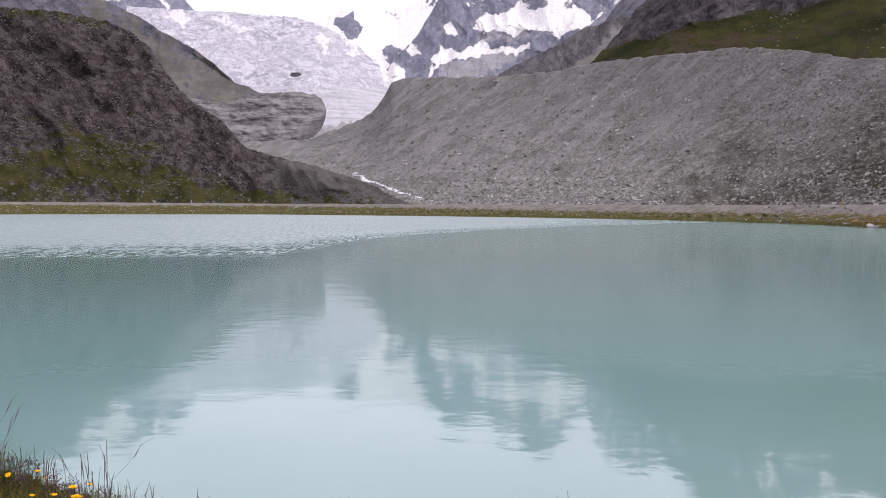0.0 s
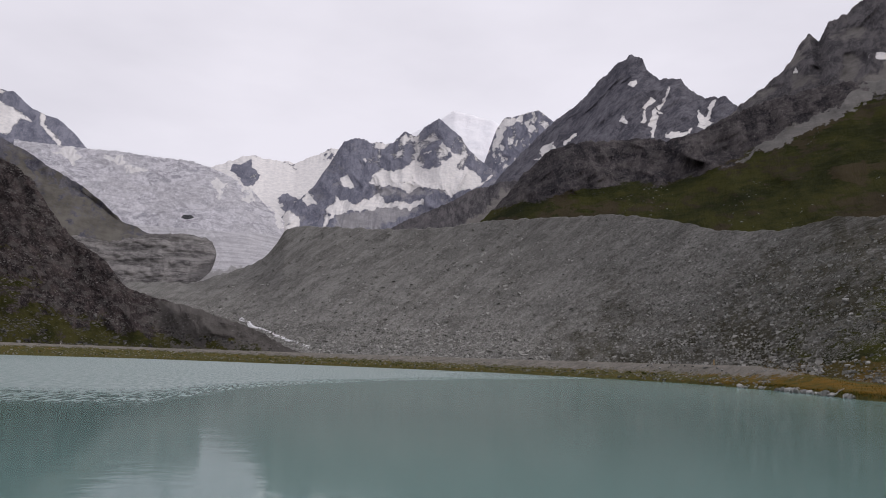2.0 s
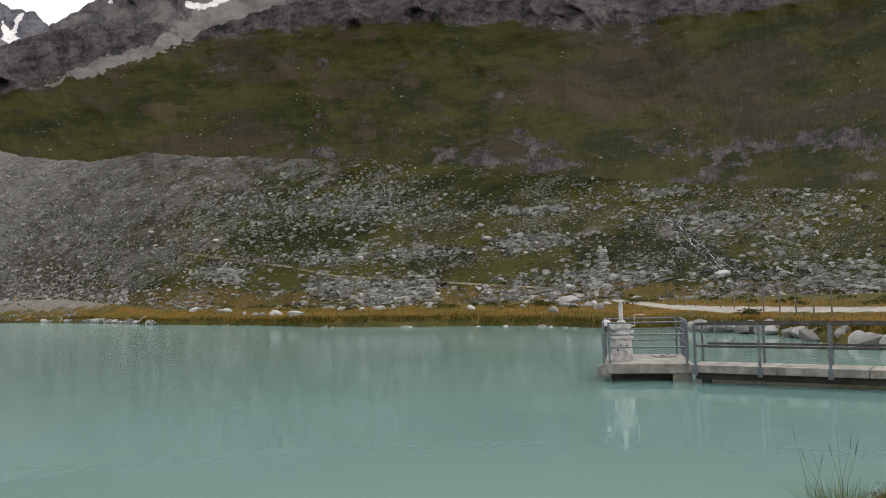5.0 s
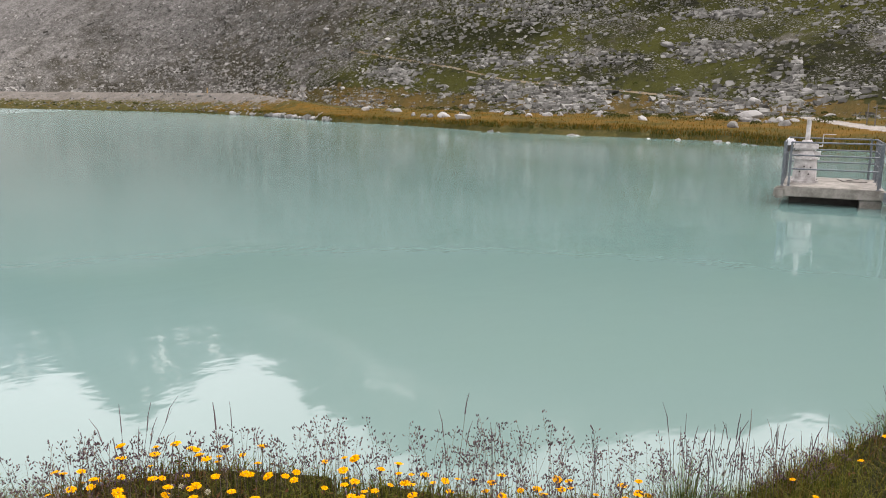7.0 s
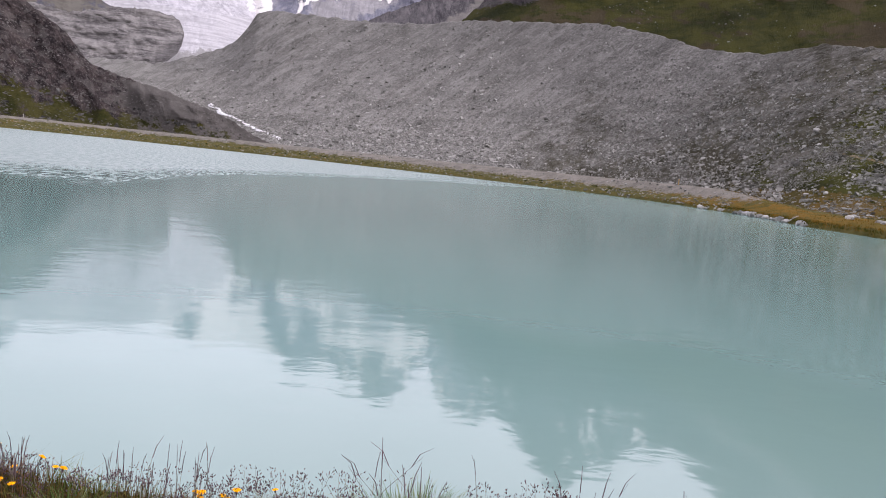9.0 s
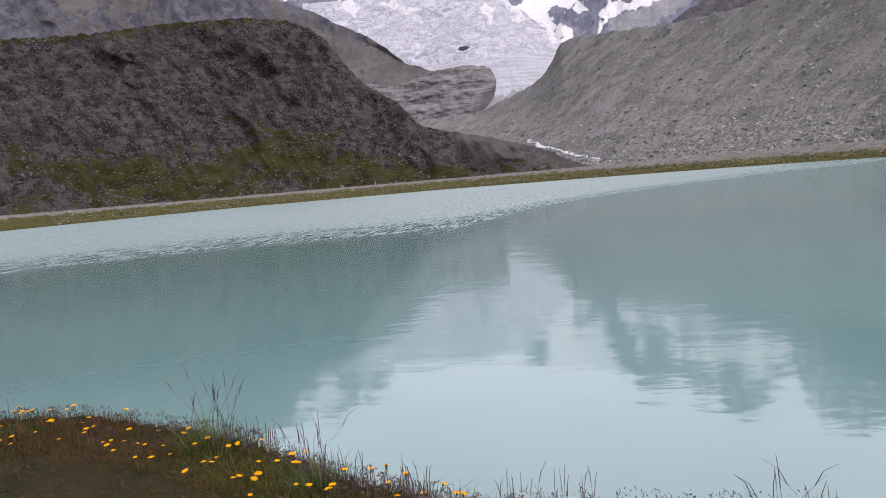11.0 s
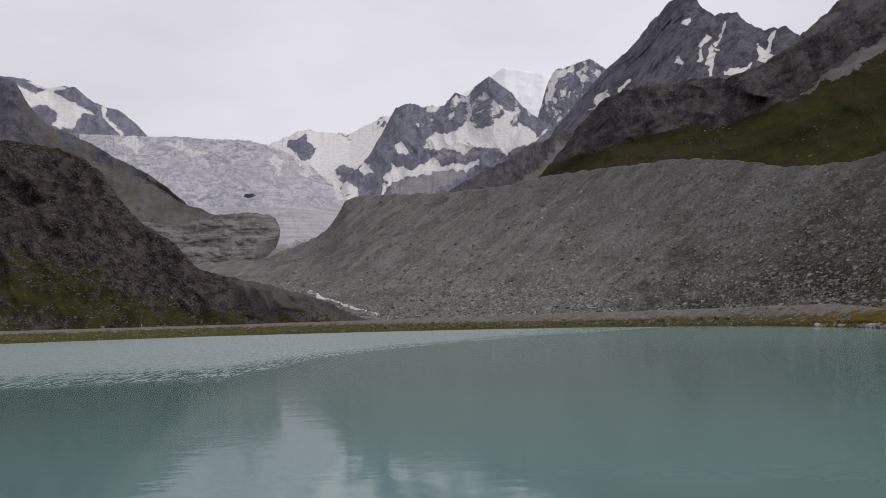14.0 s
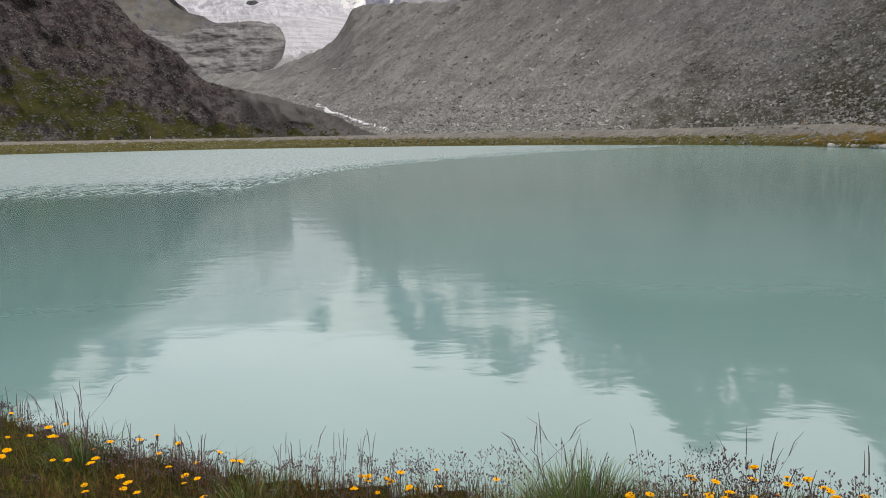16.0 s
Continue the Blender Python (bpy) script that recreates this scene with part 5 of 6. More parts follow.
def footbridge():
    """Concrete walkway from the platform to the shore, with a railing on both sides."""
    d = (BRIDGE_B - BRIDGE_A)
    length = d.length
    m = Matrix.Translation(BRIDGE_A) @ Matrix.Rotation(math.atan2(d.y, d.x), 4, "Z")
    top = empty("footbridge", m, "narrow concrete footbridge with dark handrails", "footbridge")
    n = 6
    for i in range(n):
        bm = bmesh.new()
        end = 0.16 if i == 0 else 0.0
        box(bm, length / n - 0.012 + end, 1.15, 0.2, pose((i + 0.5) * length / n - end / 2, 0.45, DECK - 0.1), 0.015)
        part("slab", bm, m_concrete, top)
    # girders carry the bridge's underside shade in their black colour
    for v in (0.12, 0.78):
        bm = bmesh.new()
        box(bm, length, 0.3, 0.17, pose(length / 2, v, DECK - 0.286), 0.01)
        part("girder", bm, m_soffit_shade, top, "girder painted black for the shade under the slabs")
    for u in (0.08, 6.2):
        bm = bmesh.new()
        box(bm, 0.12, 0.9, 2.2, pose(u, 0.45, DECK - 1.35), 0.01)
        part("pier", bm, m_concrete, top)
    k = int(length / 1.62) + 1
    for v in (-0.1, 1.0):
        for i in range(k):
            u = 0.02 + i * 1.62 + (0.0 if v < 0 else -0.12)
            bm = bmesh.new()
            box(bm, 0.06, 0.06, 1.32, pose(u, v, DECK + 0.44), 0.006)
            upright = part("post", bm, m_steel, top)
            bm = bmesh.new()
            box(bm, 0.13, 0.02, 0.26, pose(u, v - 0.041 if v < 0 else v + 0.041, DECK - 0.13), 0.004)
            for du, dz in ((-0.035, 0.07), (0.035, 0.07), (-0.035, -0.07), (0.035, -0.07)):
                w = v - 0.051 if v < 0 else v + 0.051
                tube(bm, (u + du, w, DECK - 0.13 + dz), (u + du, w + (-0.015 if v < 0 else 0.015), DECK - 0.13 + dz), 0.012, seg=6)
            part("bracket", bm, m_steel, upright, "bolted steel bracket")
        for z, r in ((1.08, 0.036), (0.50, 0.036)):
            bm = bmesh.new()
            box(bm, length - 0.1, 0.05, r * 1.7, pose(length / 2, v, DECK + z), 0.008)
            part("handrail", bm, m_rail_dark, top)
        # sagging cable under the rails
        bm = bmesh.new()
        for i in range(k - 1):
            pts = [Vector((0.02 + (i + s / 6) * 1.62, v, DECK + 0.28 - 0.06 * (1 - (s / 3 - 1) ** 2))) for s in range(7)]
            for p, q in zip(pts, pts[1:]):
                tube(bm, p, q, 0.006, seg=5)
        part("cable", bm, m_steel, top)
    return top


outlet_platform()
platform_rail()
valve_gear()
deck_hatch()
footbridge()


# ---- fence, sign and marker posts on the far side ----
def fence_post():
    bm = bmesh.new()
    tube(bm, (0, 0, -0.2), (0, 0, 1.45), 0.045, 0.038, 8)
    tube(bm, (0, 0, 1.45), (0, 0, 1.48), 0.038, 0.02, 8)
    return tagged(part("fence_post", bm, m_post), "weathered grey wooden fence post in the meadow", "post", "meadow fence posts")


post = fence_post()
for i in range(13):
    f = i / 12
    a, r = 72.2 + 10.4 * f ** 1.25, 64 - 20 * f
    place = at_az(a, r, ground_height(a, r)[0])
    if i == 0:
        post.matrix_basis = Matrix.Translation(place)
    else:
        copy_thing(post, Matrix.Translation(place) @ Euler((rng.uniform(-0.05, 0.05), rng.uniform(-0.05, 0.05), 0)).to_matrix().to_4x4())


def sign_board():
    a, r = 67.25, 70.0
    z = ground_height(a, r)[0]
    top = empty("notice_board", Matrix.Translation(at_az(a, r, z)) @ Matrix.Rotation(-radians(a), 4, "Z"), "small pale notice board on a post", "sign")
    bm = bmesh.new()
    tube(bm, (0, 0, -0.2), (0, 0, 1.1), 0.03)
    part("post", bm, m_post, top)
    bm = bmesh.new()
    box(bm, 0.36, 0.03, 0.5, pose(0, -0.05, 0.95), 0.01)
    part("board", bm, m_white_paint, top)


sign_board()


def marker(a, r, label, material):
    bm = bmesh.new()
    tube(bm, (0, 0, -0.2), (0, 0, 1.0), 0.09, 0.08, 10)
    tube(bm, (0, 0, 1.0), (0, 0, 1.06), 0.08, 0.03, 10)
    ob = tagged(part("marker_post", bm, material), label, "post", "road marker posts")
    ob.matrix_basis = Matrix.Translation(at_az(a, r, ground_height(a, r)[0]))


marker(-18.0, along(FAR_SHORE, -18) + 17, "pale marker post beside the gravel track", m_white_paint)
marker(27.2, along(FAR_SHORE, 27.2) + 18, "ochre marker post beside the gravel track", plain("ochre_paint", (0.4, 0.26, 0.08), (0.33, 0.21, 0.07), 6.0))


def driftwood():
    bm = bmesh.new()
    pts = [Vector((0.28 * i + 0.04 * math.sin(i * 1.7), 0.05 * math.cos(i * 2.1), 0.2 * i)) for i in range(5)]
    for i, (a, b) in enumerate(zip(pts, pts[1:])):
        tube(bm, a, b + (b - a) * 0.08, 0.1 - 0.015 * i, 0.085 - 0.015 * i, 8)
    tube(bm, pts[2], pts[2] + Vector((0.1, 0.05, 0.35)), 0.04, 0.015, 6)
    ob = tagged(part("driftwood_log", bm, plain("bleached_wood", (0.42, 0.40, 0.37), (0.30, 0.28, 0.25), 4.0, 0.9)), "bleached driftwood log propped on shore boulders", "driftwood")
    r = along(FAR_SHORE, 34.6)
    ob.matrix_basis = Matrix.Translation(at_az(34.5, r - 0.3, 0.15)) @ Matrix.Rotation(-radians(20), 4, "Z")


driftwood()

# ---- plants of the far shore ----
m_shore_grass = leafy("shore_sedge", ((0.050, 0.048, 0.009), (0.13, 0.082, 0.012), (0.18, 0.088, 0.012)))
m_shrub = leafy("dwarf_shrub_leaves", ((0.026, 0.034, 0.009), (0.048, 0.056, 0.014), (0.075, 0.075, 0.021)))


def blade(V, F, p, height, width, bend, turn, segs=3):
    """One tapered, bent grass blade."""
    side = Vector((math.cos(turn), math.sin(turn), 0))
    lean = Vector((-side.y, side.x, 0)) * bend
    n0 = len(V)
    for i in range(segs):
        f = i / segs
        c = p + Vector((0, 0, height * f)) + lean * f * f * height
        w = width * (1 - f * 0.75) / 2
        V.append(tuple(c - side * w))
        V.append(tuple(c + side * w))
    V.append(tuple(p + Vector((0, 0, height * (1 - 0.18 * abs(bend)))) + lean * height))
    for i in range(segs - 1):
        a = n0 + 2 * i
        F.append((a, a + 1, a + 3, a + 2))
    a = n0 + 2 * (segs - 1)
    F.append((a, a + 1, len(V) - 1))


def shore_sedge():
    V, F = [], []
    for _ in range(20000):
        a = rng.uniform(-40, 98) if rng.random() < 0.35 else rng.uniform(26, 98)
        e = rng.uniform(0.2, 2.5) if rng.random() < 0.6 else rng.uniform(0.2, 24)
        if a < 30 and e > 9:
            continue
        r = along(FAR_SHORE, a) + e
        z, _, _, path = ground_height(a, r)
        if path > 0.1:
            continue
        p = at_az(a, r, z - 0.03)
        blade(V, F, p, rng.uniform(0.12, 0.32), rng.uniform(0.03, 0.07) * min(1, r / 70), rng.uniform(-0.8, 0.8), rng.uniform(0, 6.28), 2)
    soup("shore_sedge", V, F, m_shore_grass, "rust and olive sedge along the far shore", "sedge")


shore_sedge()


def shore_grass():
    """A fringe of fresh green along the waterline."""
    V, F = [], []
    for _ in range(6500):
        a = rng.uniform(30, 98)
        if noise.noise(Vector((a * 0.9, 4, 0))) < -0.15:
            continue
        r = along(FAR_SHORE, a) + rng.uniform(-0.1, 1.5)
        p = at_az(a, r, ground_height(a, r)[0] - 0.03)
        blade(V, F, p, rng.uniform(0.15, 0.4), rng.uniform(0.03, 0.07) * min(1, r / 70), rng.uniform(-0.8, 0.8), rng.uniform(0, 6.28), 2)
    soup("shore_grass", V, F, leafy("shore_grass_blades", ((0.022, 0.032, 0.006), (0.050, 0.058, 0.010), (0.08, 0.075, 0.014))), "green grass fringe at the waterline", "grass")


shore_grass()


def shrubs():
    V, F = [], []
    spots = [(rng.uniform(36, 86), rng.uniform(8, 26)) for _ in range(60)] + [(rng.uniform(56, 66), rng.uniform(9, 16)) for _ in range(16)] + [(rng.uniform(-38, 24), rng.uniform(1.5, 8)) for _ in range(120)]
    places = [at_az(a, along(FAR_SHORE, a) + e, ground_height(a, along(FAR_SHORE, a) + e)[0]) for a, e in spots]
    places += [at_az(77.6, 47.5, ground_height(77.6, 47.5)[0]) for _ in range(4)]
    places += [moraine.place(rng.uniform(32, 92), rng.random() ** 1.3 * 0.55) for _ in range(200)]
    for i, c in enumerate(places):
        w, h = rng.uniform(0.4, 1.0), rng.uniform(0.2, 0.5)
        if 76 <= i < 196:
            w, h = w * 0.6, h * 0.4
        for _ in range(170):
            th, u = rng.uniform(0, 6.28), rng.random()
            k = rng.uniform(0.75, 1.05) * math.sqrt(u)
            p = c + Vector((w * k * math.cos(th), w * k * math.sin(th), h * math.sqrt(max(0, 1 - k * k)) + rng.uniform(-0.05, 0.1)))
            s = rng.uniform(0.04, 0.10)
            x = Vector((rng.uniform(-1, 1), rng.uniform(-1, 1), rng.uniform(-0.4, 0.4))).normalized() * s
            y = Vector((rng.uniform(-1, 1), rng.uniform(-1, 1), rng.uniform(0.2, 1))).normalized() * s
            n0 = len(V)
            V += [tuple(p - x * 0.5), tuple(p - y * 0.4), tuple(p + x * 0.5), tuple(p + y)]
            F.append((n0, n0 + 1, n0 + 2, n0 + 3))
    soup("dwarf_shrubs", V, F, m_shrub, "low dark green dwarf shrubs between the stones", "shrubs")


shrubs()

# ---- flowering bank in front ----
def mat_meadow(name, dry):
    """Grass with russet patches; dry: how far the russet reaches."""
    k = Nodes(name, 0.95, 0.03)
    r = k.island()
    green = k.mix(k.ramp(r, 0.0, 0.6), (0.034, 0.052, 0.007), (0.115, 0.112, 0.021))
    red = k.mix(k.ramp(r, 0.0, 0.7), (0.036, 0.021, 0.009), (0.115, 0.058, 0.024))
    share = k.math("ADD", k.noise(1.1, 4, 0.6), k.math("MULTIPLY", k.math("SUBTRACT", r, 0.5), 0.3))
    return k.done(k.mix(k.ramp(share, 0.49 - dry, 0.62 - dry), green, red))


m_meadow, m_meadow_dry = mat_meadow("bank_grass", 0.0), mat_meadow("russet_bank_grass", 0.14)
m_straw = leafy("dry_grass_stalks", ((0.06, 0.045, 0.04), (0.11, 0.085, 0.07), (0.19, 0.16, 0.11)))
m_spikelet = leafy("purple_brown_spikelets", ((0.055, 0.036, 0.043), (0.10, 0.072, 0.08), (0.16, 0.125, 0.11)))
m_tussock = leafy("tussock_blades", ((0.030, 0.058, 0.014), (0.075, 0.115, 0.032), (0.15, 0.165, 0.07)))
m_petal = leafy("yellow_petals", ((0.64, 0.29, 0.0), (0.76, 0.39, 0.003), (0.58, 0.21, 0.0)))
m_stem = leafy("flower_stem", ((0.05, 0.06, 0.02), (0.08, 0.07, 0.03), (0.09, 0.06, 0.03)))


def bank_spot(a0, a1, inner, outer):
    """A place on the near bank: azimuth range, metres in from and out past its edge."""
    a = rng.uniform(a0, a1)
    r = along(NEAR_BANK, a) + rng.uniform(-inner, outer)
    return at_az(a, r, ground_height(a, r)[0])


def bank_grass():
    V, F, DV, DF = [], [], [], []
    for i in range(86000):
        if i >= 80000:
            a, r = rng.uniform(-180, 180), rng.uniform(0.3, 4.5)
            if r > along(NEAR_BANK, max(-116, min(118, a))):
                continue
        elif i < 60000:
            a = rng.uniform(-50, 74)
            rn = along(NEAR_BANK, a)
            r = rn + 0.3 - rng.random() * min(rn - 1.1, 1.3)
        else:
            a = rng.uniform(66, 100)
            rn = along(NEAR_BANK, a)
            r = rn + 0.3 - rng.random() ** 1.2 * (rn - 1.5)
        p = at_az(a, r, ground_height(a, r)[0] - 0.02)
        lush = max(0.0, min(1.0, 0.5 + 0.9 * noise.noise(p * 2.1)))
        blade(*((DV, DF) if -60 < a < -14 + rng.gauss(0, 3) else (V, F)), p, rng.uniform(0.04, 0.10) * (0.55 + 0.8 * lush), rng.uniform(0.002, 0.0042), rng.uniform(-1.2, 1.2), rng.uniform(0, 6.28), 2)
    soup("bank_grass", V, F, m_meadow, "short green and reddish grass on the bank", "grass")
    soup("russet_grass", DV, DF, m_meadow_dry, "russet dry grass on the bank mound", "grass")


def stalk(V, F, p, height, lean, radius=0.0011):
    """A thin three-sided stalk; returns its axis."""
    n0 = len(V)
    tip = p + Vector((0, 0, height)) + lean * height
    mid = p + Vector((0, 0, height * 0.55)) + lean * height * 0.35
    for c, r in ((p, radius), (mid, radius * 0.8), (tip, radius * 0.4)):
        for k in range(3):
            V.append((c.x + r * math.cos(k * 2.09), c.y + r * math.sin(k * 2.09), c.z))
    for s in (0, 3):
        for k in range(3):
            F.append((n0 + s + k, n0 + s + (k + 1) % 3, n0 + s + 3 + (k + 1) % 3, n0 + s + 3 + k))
    return mid, tip


def grain(V, F, p, axis, length, width):
    axis = axis.normalized()
    side = axis.orthogonal().normalized() * width
    other = axis.cross(side)
    n0 = len(V)
    q = p + axis * length
    m = p + axis * length * 0.45
    V += [tuple(p), tuple(m + side), tuple(m + other), tuple(m - side), tuple(m - other), tuple(q)]
    for k in range(4):
        F.append((n0, n0 + 1 + k, n0 + 1 + (k + 1) % 4))
        F.append((n0 + 5, n0 + 1 + (k + 1) % 4, n0 + 1 + k))


def seed_grass():
    """Airy panicles and narrow spikes along the edge of the bank."""
    SV, SF, GV, GF = [], [], [], []
    spots = [(bank_spot(-60, 98, 0.25, 0.18), "panicle") for _ in range(1350)] + [(bank_spot(-60, 98, 0.9, 0.0), "panicle") for _ in range(160)]
    spots += [(bank_spot(62, 73, 0.2, 0.25), "spike") for _ in range(60)] + [(bank_spot(-32, -18, 0.3, 0.25), "spike") for _ in range(110)] + [(bank_spot(-36, -17, 0.35, 0.15), "panicle") for _ in range(170)]
    spots += [(bank_spot(-13, -6, 0.3, 0.25), "spike") for _ in range(26)] + [(bank_spot(-60, 98, 0.4, 0.25), "spike") for _ in range(30)]
    for p, sort in spots:
        lean = Vector((rng.gauss(0, 0.14), rng.gauss(0, 0.14), 0))
        if sort == "panicle" and 4.5 < math.degrees(math.atan2(p.x, p.y)) < 13.5 and rng.random() < 0.8:
            continue
        if sort == "panicle":
            h = max(0.05, (2.55 - 0.415 * math.hypot(p.x, p.y) - p.z) * (0.25 + 0.75 * rng.random() ** 1.3))
            mid, tip = stalk(SV, SF, p, h, lean, 0.0007)
            for _ in range(rng.randint(6, 15)):
                f = rng.random() ** 0.6
                q = mid.lerp(tip, 0.3 + 0.7 * f)
                out = Vector((rng.gauss(0, 1), rng.gauss(0, 1), rng.uniform(0.1, 0.9))).normalized() * rng.uniform(0.008, 0.035) * (1.2 - 0.8 * f)
                grain(GV, GF, q + out, Vector((out.x, out.y, out.z + 0.01)), rng.uniform(0.006, 0.012), rng.uniform(0.0015, 0.0028))
                if rng.random() < 0.5:
                    stalk(SV, SF, q, out.length, out / max(out.length, 1e-5) - Vector((0, 0, 1)), 0.0004)
        else:
            h = max(0.12, (2.55 - 0.385 * math.hypot(p.x, p.y) - p.z) * rng.uniform(0.55, 1.0))
            mid, tip = stalk(SV, SF, p, h, lean * 0.5, 0.0011)
            d = (tip - mid).normalized()
            stalk(GV, GF, tip - d * 0.05, rng.uniform(0.05, 0.09), d - Vector((0, 0, 1)) + lean * 0.6, rng.uniform(0.0013, 0.0021))
    soup("grass_stalks", SV, SF, m_straw, "thin dry flowering grass stalks", "grass")
    soup("grass_spikelets", GV, GF, m_spikelet, "purple-brown grass seed heads along the bank", "grass")


def tussock(p, blades, radius, height, stalks, label):
    top = new("grass_tussock")
    top.matrix_basis = Matrix.Translation(p)
    tagged(top, label, "grass tussock", "grass tussocks")
    V, F = [], []
    for _ in range(blades):
        th, k = rng.uniform(0, 6.28), math.sqrt(rng.random())
        c = Vector((radius * 0.45 * k * math.cos(th), radius * 0.45 * k * math.sin(th), -0.02))
        blade(V, F, c, height * rng.uniform(0.55, 1.1), rng.uniform(0.0018, 0.0032), rng.uniform(0.15, 1.1) * (0.3 + k), th - 1.57 + rng.uniform(-0.5, 0.5), 5)
    me = bpy.data.meshes.new("leaf_clump")
    me.from_pydata(V, [], F)
    me.materials.append(m_tussock)
    new("leaf_clump", me).parent = top
    for _ in range(stalks):
        V, F = [], []
        lean = Vector((rng.gauss(0, 0.3), rng.gauss(0, 0.22), 0))
        base = Vector((rng.gauss(0, radius * 0.2), rng.gauss(0, radius * 0.2), 0))
        mid, tip = stalk(V, F, base, rng.uniform(1.2, 1.9) * height, lean, 0.0012)
        d = (tip - mid).normalized()
        stalk(V, F, tip - d * 0.05, 0.09, d - Vector((0, 0, 1)), 0.0018)
        me = bpy.data.meshes.new("seed_stalk")
        me.from_pydata(V, [], F)
        me.materials.append(m_spikelet)
        new("seed_stalk", me).parent = top


def near(a, r):
    return at_az(a, r, ground_height(a, r)[0])


def flower():
    """A yellow composite flower: bent stem, dark bracts, two rings of rays."""
    top = new("yellow_flower")
    tagged(top, "bright yellow hawkbit flower on a thin stem", "flower", "yellow flowers on the bank")
    bm = bmesh.new()
    pts = [Vector((0.01 * math.sin(i * 0.5), 0, 0.085 * i / 5)) for i in range(6)]
    for a, b in zip(pts, pts[1:]):
        tube(bm, a, b, 0.0013, seg=5)
    part("stem", bm, m_stem, top)
    tip = pts[-1]
    bm = bmesh.new()
    tube(bm, tip - Vector((0, 0, 0.003)), tip + Vector((0, 0, 0.010)), 0.003, 0.006, 8)
    part("calyx", bm, m_spikelet, top, "dark green-brown calyx")
    V, F = [], []
    r2 = random.Random(5)
    for ring, (count, reach, lift) in enumerate(((16, 0.0158, 0.002), (11, 0.0105, 0.005))):
        for i in range(count):
            th = 6.283 * (i + 0.5 * ring) / count + r2.uniform(-0.08, 0.08)
            d, s = Vector((math.cos(th), math.sin(th), 0)), Vector((-math.sin(th), math.cos(th), 0))
            L = reach * r2.uniform(0.88, 1.08)
            w = 0.0027
            c = tip + Vector((0, 0, 0.010))
            n0 = len(V)
            V += [tuple(c + d * 0.002 - s * w * 0.4), tuple(c + d * 0.002 + s * w * 0.4), tuple(c + d * L * 0.75 + s * w + Vector((0, 0, lift))), tuple(c + d * L + s * w * 0.6 + Vector((0, 0, lift * 0.6))), tuple(c + d * L - s * w * 0.6 + Vector((0, 0, lift * 0.6))), tuple(c + d * L * 0.75 - s * w + Vector((0, 0, lift)))]
            F += [(n0, n0 + 1, n0 + 2, n0 + 5), (n0 + 5, n0 + 2, n0 + 3, n0 + 4)]
    me = bpy.data.meshes.new("flower_head")
    me.from_pydata(V, [], F)
    me.materials.append(m_petal)
    new("flower_head", me).parent = top
    return top


def flowers():
    first = flower()
    spots = []

    def bed(count, a0, a1, inner, outer):
        spots.extend(bank_spot(a0, a1, inner, outer) for _ in range(count))
    bed(104, -46, -16, 1.0, -0.05)
    bed(16, -8, -2.5, 0.35, 0.12)
    bed(10, -3, 4, 0.5, 0.0)
    bed(8, 13, 26, 0.2, 0.1)
    bed(50, 15, 44, 0.8, 0.0)
    bed(32, 18, 42, 0.4, 0.02)
    bed(44, 38, 61, 0.22, 0.1)
    bed(46, 69, 84, 1.4, -0.2)
    for i, p in enumerate(spots):
        size = rng.uniform(0.6, 1.02)
        m = Matrix.Translation(p) @ Euler((rng.gauss(0, 0.16), rng.gauss(0, 0.16), rng.uniform(0, 6.28))).to_matrix().to_4x4()
        if i == 0:
            first.matrix_basis = m
        else:
            c = copy_thing(first, m)
            c.scale = (size, size, size * rng.uniform(0.6, 1.25))


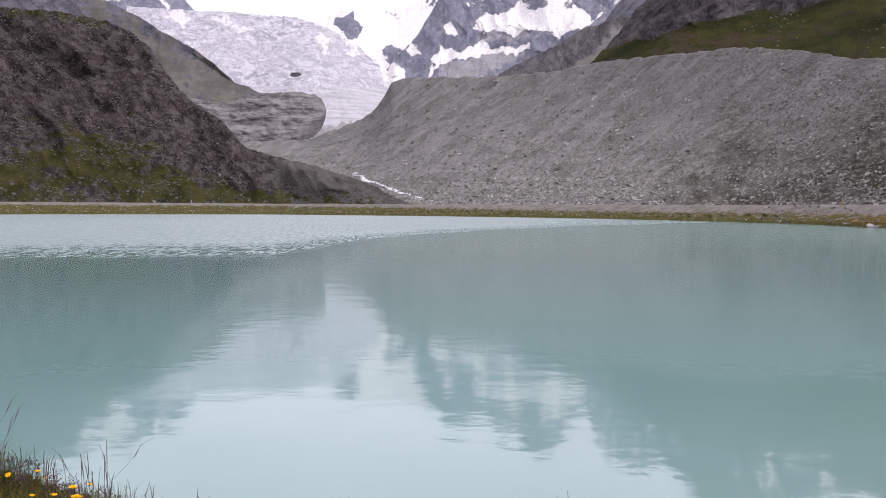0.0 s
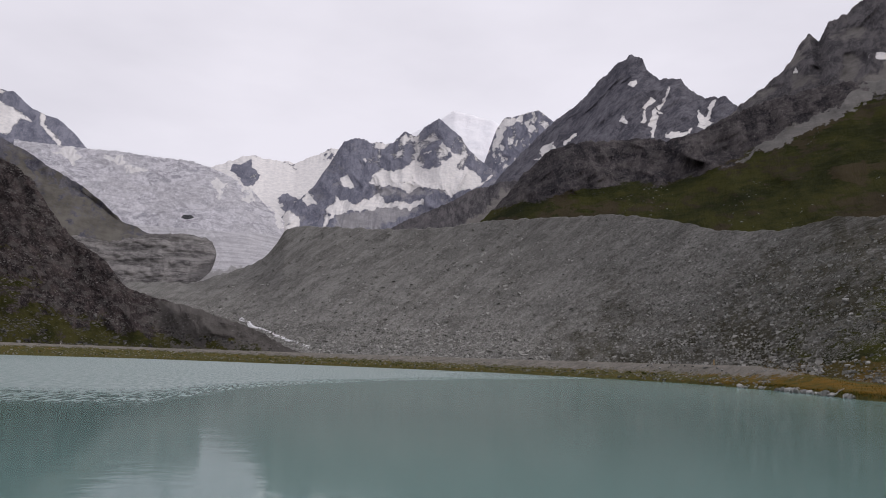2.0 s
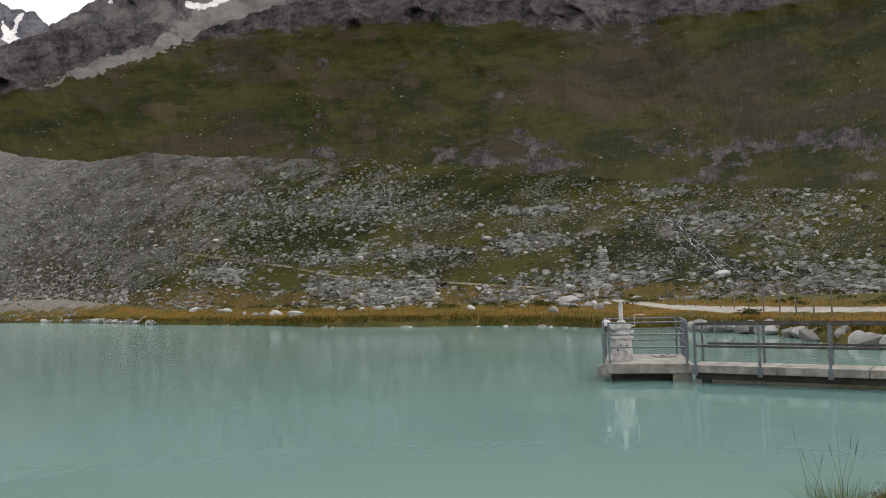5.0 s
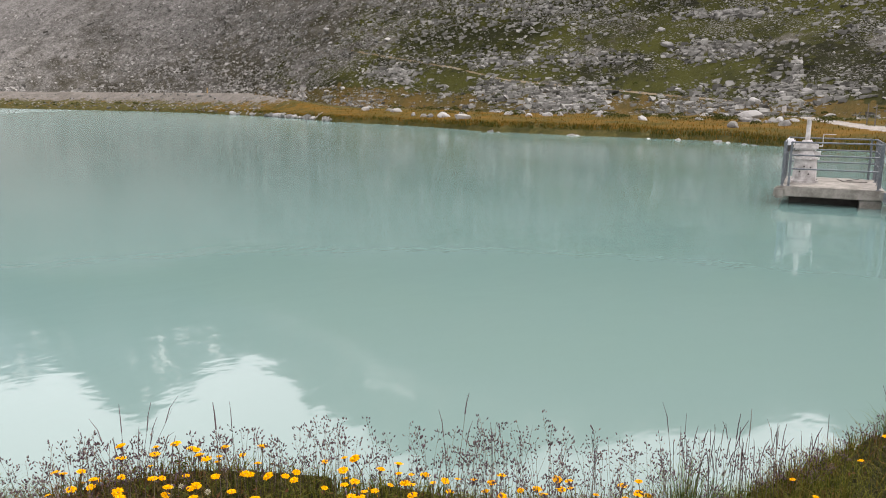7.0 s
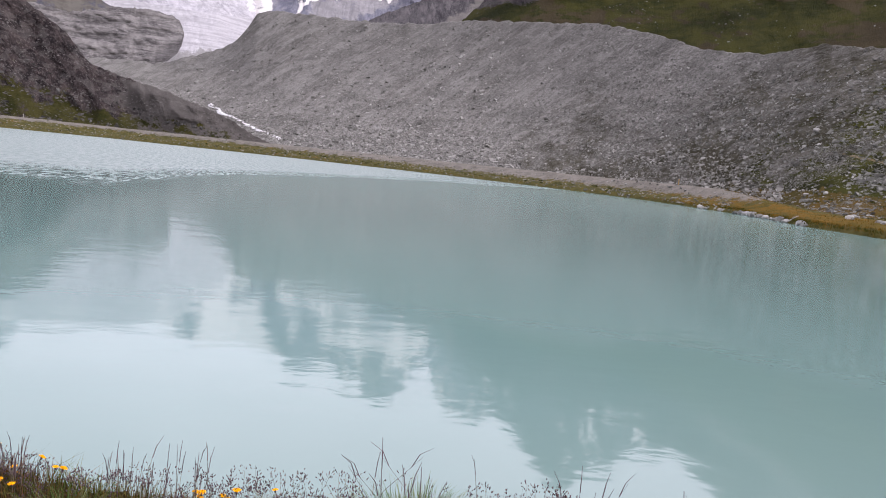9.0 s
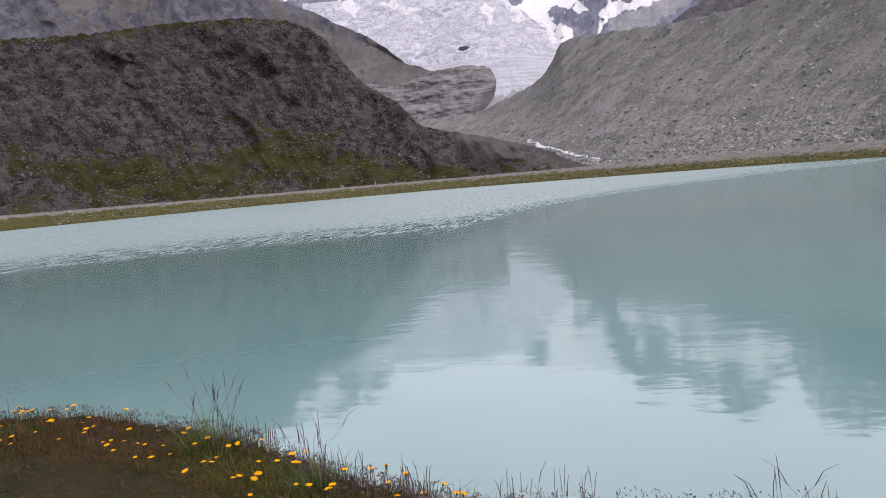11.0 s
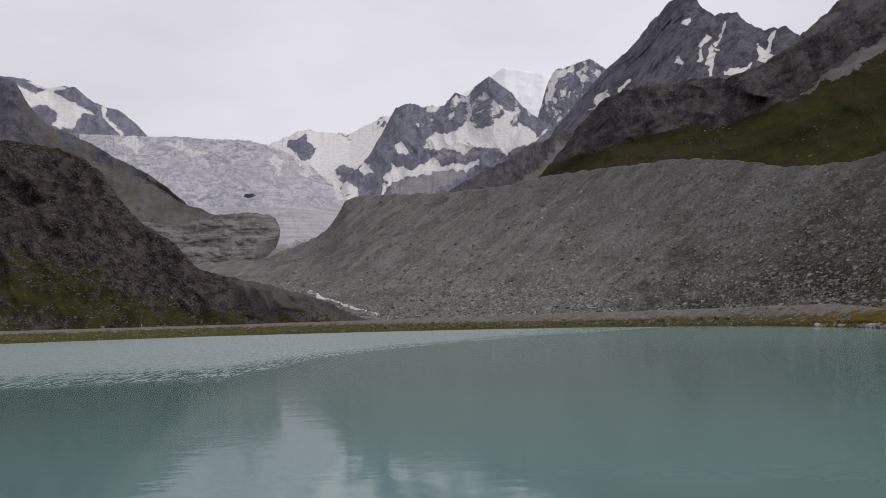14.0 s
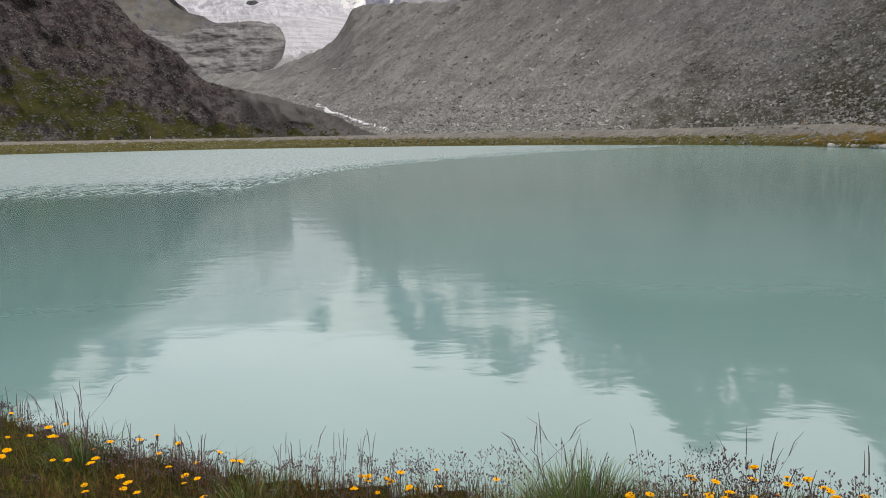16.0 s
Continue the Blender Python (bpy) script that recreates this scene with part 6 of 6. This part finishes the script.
def bank_herbs():
    """Small broad leaves between the blades."""
    V, F = [], []
    for i in range(15000):
        a = rng.uniform(-48, 98)
        rn = along(NEAR_BANK, a)
        r = rn + 0.15 - rng.random() * min(rn - 1.1, 1.9)
        p = at_az(a, r, ground_height(a, r)[0] + rng.uniform(0.0, 0.035))
        th, s = rng.uniform(0, 6.28), rng.uniform(0.004, 0.010)
        x = Vector((math.cos(th), math.sin(th), rng.uniform(-0.3, 0.7))) * s
        y = Vector((-math.sin(th), math.cos(th), rng.uniform(-0.4, 0.4))) * s * 0.45
        n0 = len(V)
        V += [tuple(p - x), tuple(p - x * 0.2 - y), tuple(p + x), tuple(p - x * 0.2 + y)]
        F.append((n0, n0 + 1, n0 + 2, n0 + 3))
    soup("bank_herbs", V, F, leafy("herb_leaves", ((0.030, 0.040, 0.009), (0.055, 0.050, 0.016), (0.085, 0.040, 0.020))), "small green and russet herb leaves on the bank", "herbs")


def clover():
    """A small cream clover head on a short stem."""
    top = new("clover_flower")
    tagged(top, "small cream-white clover head on a short stem", "flower", "clover flowers on the bank")
    bm = bmesh.new()
    tube(bm, (0, 0, 0), (0.003, 0, 0.05), 0.001, seg=5)
    part("stem", bm, m_stem, top)
    V, F = [], []
    for k in range(26):
        th, ph = k * 2.4, math.acos(1 - 1.7 * (k + 0.5) / 26)
        n = Vector((math.sin(ph) * math.cos(th), math.sin(ph) * math.sin(th), math.cos(ph)))
        grain(V, F, Vector((0.003, 0, 0.052)) + n * 0.003, n, 0.0055, 0.0013)
    me = bpy.data.meshes.new("flower_head")
    me.from_pydata(V, [], F)
    me.materials.append(leafy("clover_petals", ((0.32, 0.31, 0.20), (0.42, 0.40, 0.29), (0.38, 0.33, 0.24))))
    new("flower_head", me).parent = top
    return top


def clovers():
    first = clover()
    for i in range(14):
        m = Matrix.Translation(bank_spot(20, 44, 0.85, -0.2)) @ Euler((rng.gauss(0, 0.2), rng.gauss(0, 0.2), rng.uniform(0, 6.28))).to_matrix().to_4x4()
        if i == 0:
            first.matrix_basis = m
        else:
            copy_thing(first, m)


bank_grass()
bank_herbs()
clovers()
seed_grass()
tussock(near(9.6, 2.15), 1600, 0.36, 0.165, 13, "large green grass tussock with tall seed stalks")
tussock(near(-15.5, 2.5), 260, 0.2, 0.13, 0, "low dark green grass tussock at the bank edge")
tussock(near(22.5, 2.45), 60, 0.1, 0.2, 8, "slender grass tuft with tall seed stalks")
tussock(near(76.6, 3.25), 260, 0.18, 0.1, 3, "green grass tussock on the sloping bank")
tussock(near(82.5, 4.2), 520, 0.3, 0.26, 8, "tall green grass tussock on the sloping bank")
tussock(near(64.0, 2.35), 260, 0.2, 0.14, 0, "low green grass tussock at the bank edge")
tussock(near(-26.0, 3.1), 240, 0.22, 0.16, 9, "grey-green grass tussock with seed stalks")
tussock(near(-33.0, 3.85), 220, 0.3, 0.2, 16, "dry grass tuft with arching seed stalks")
flowers()
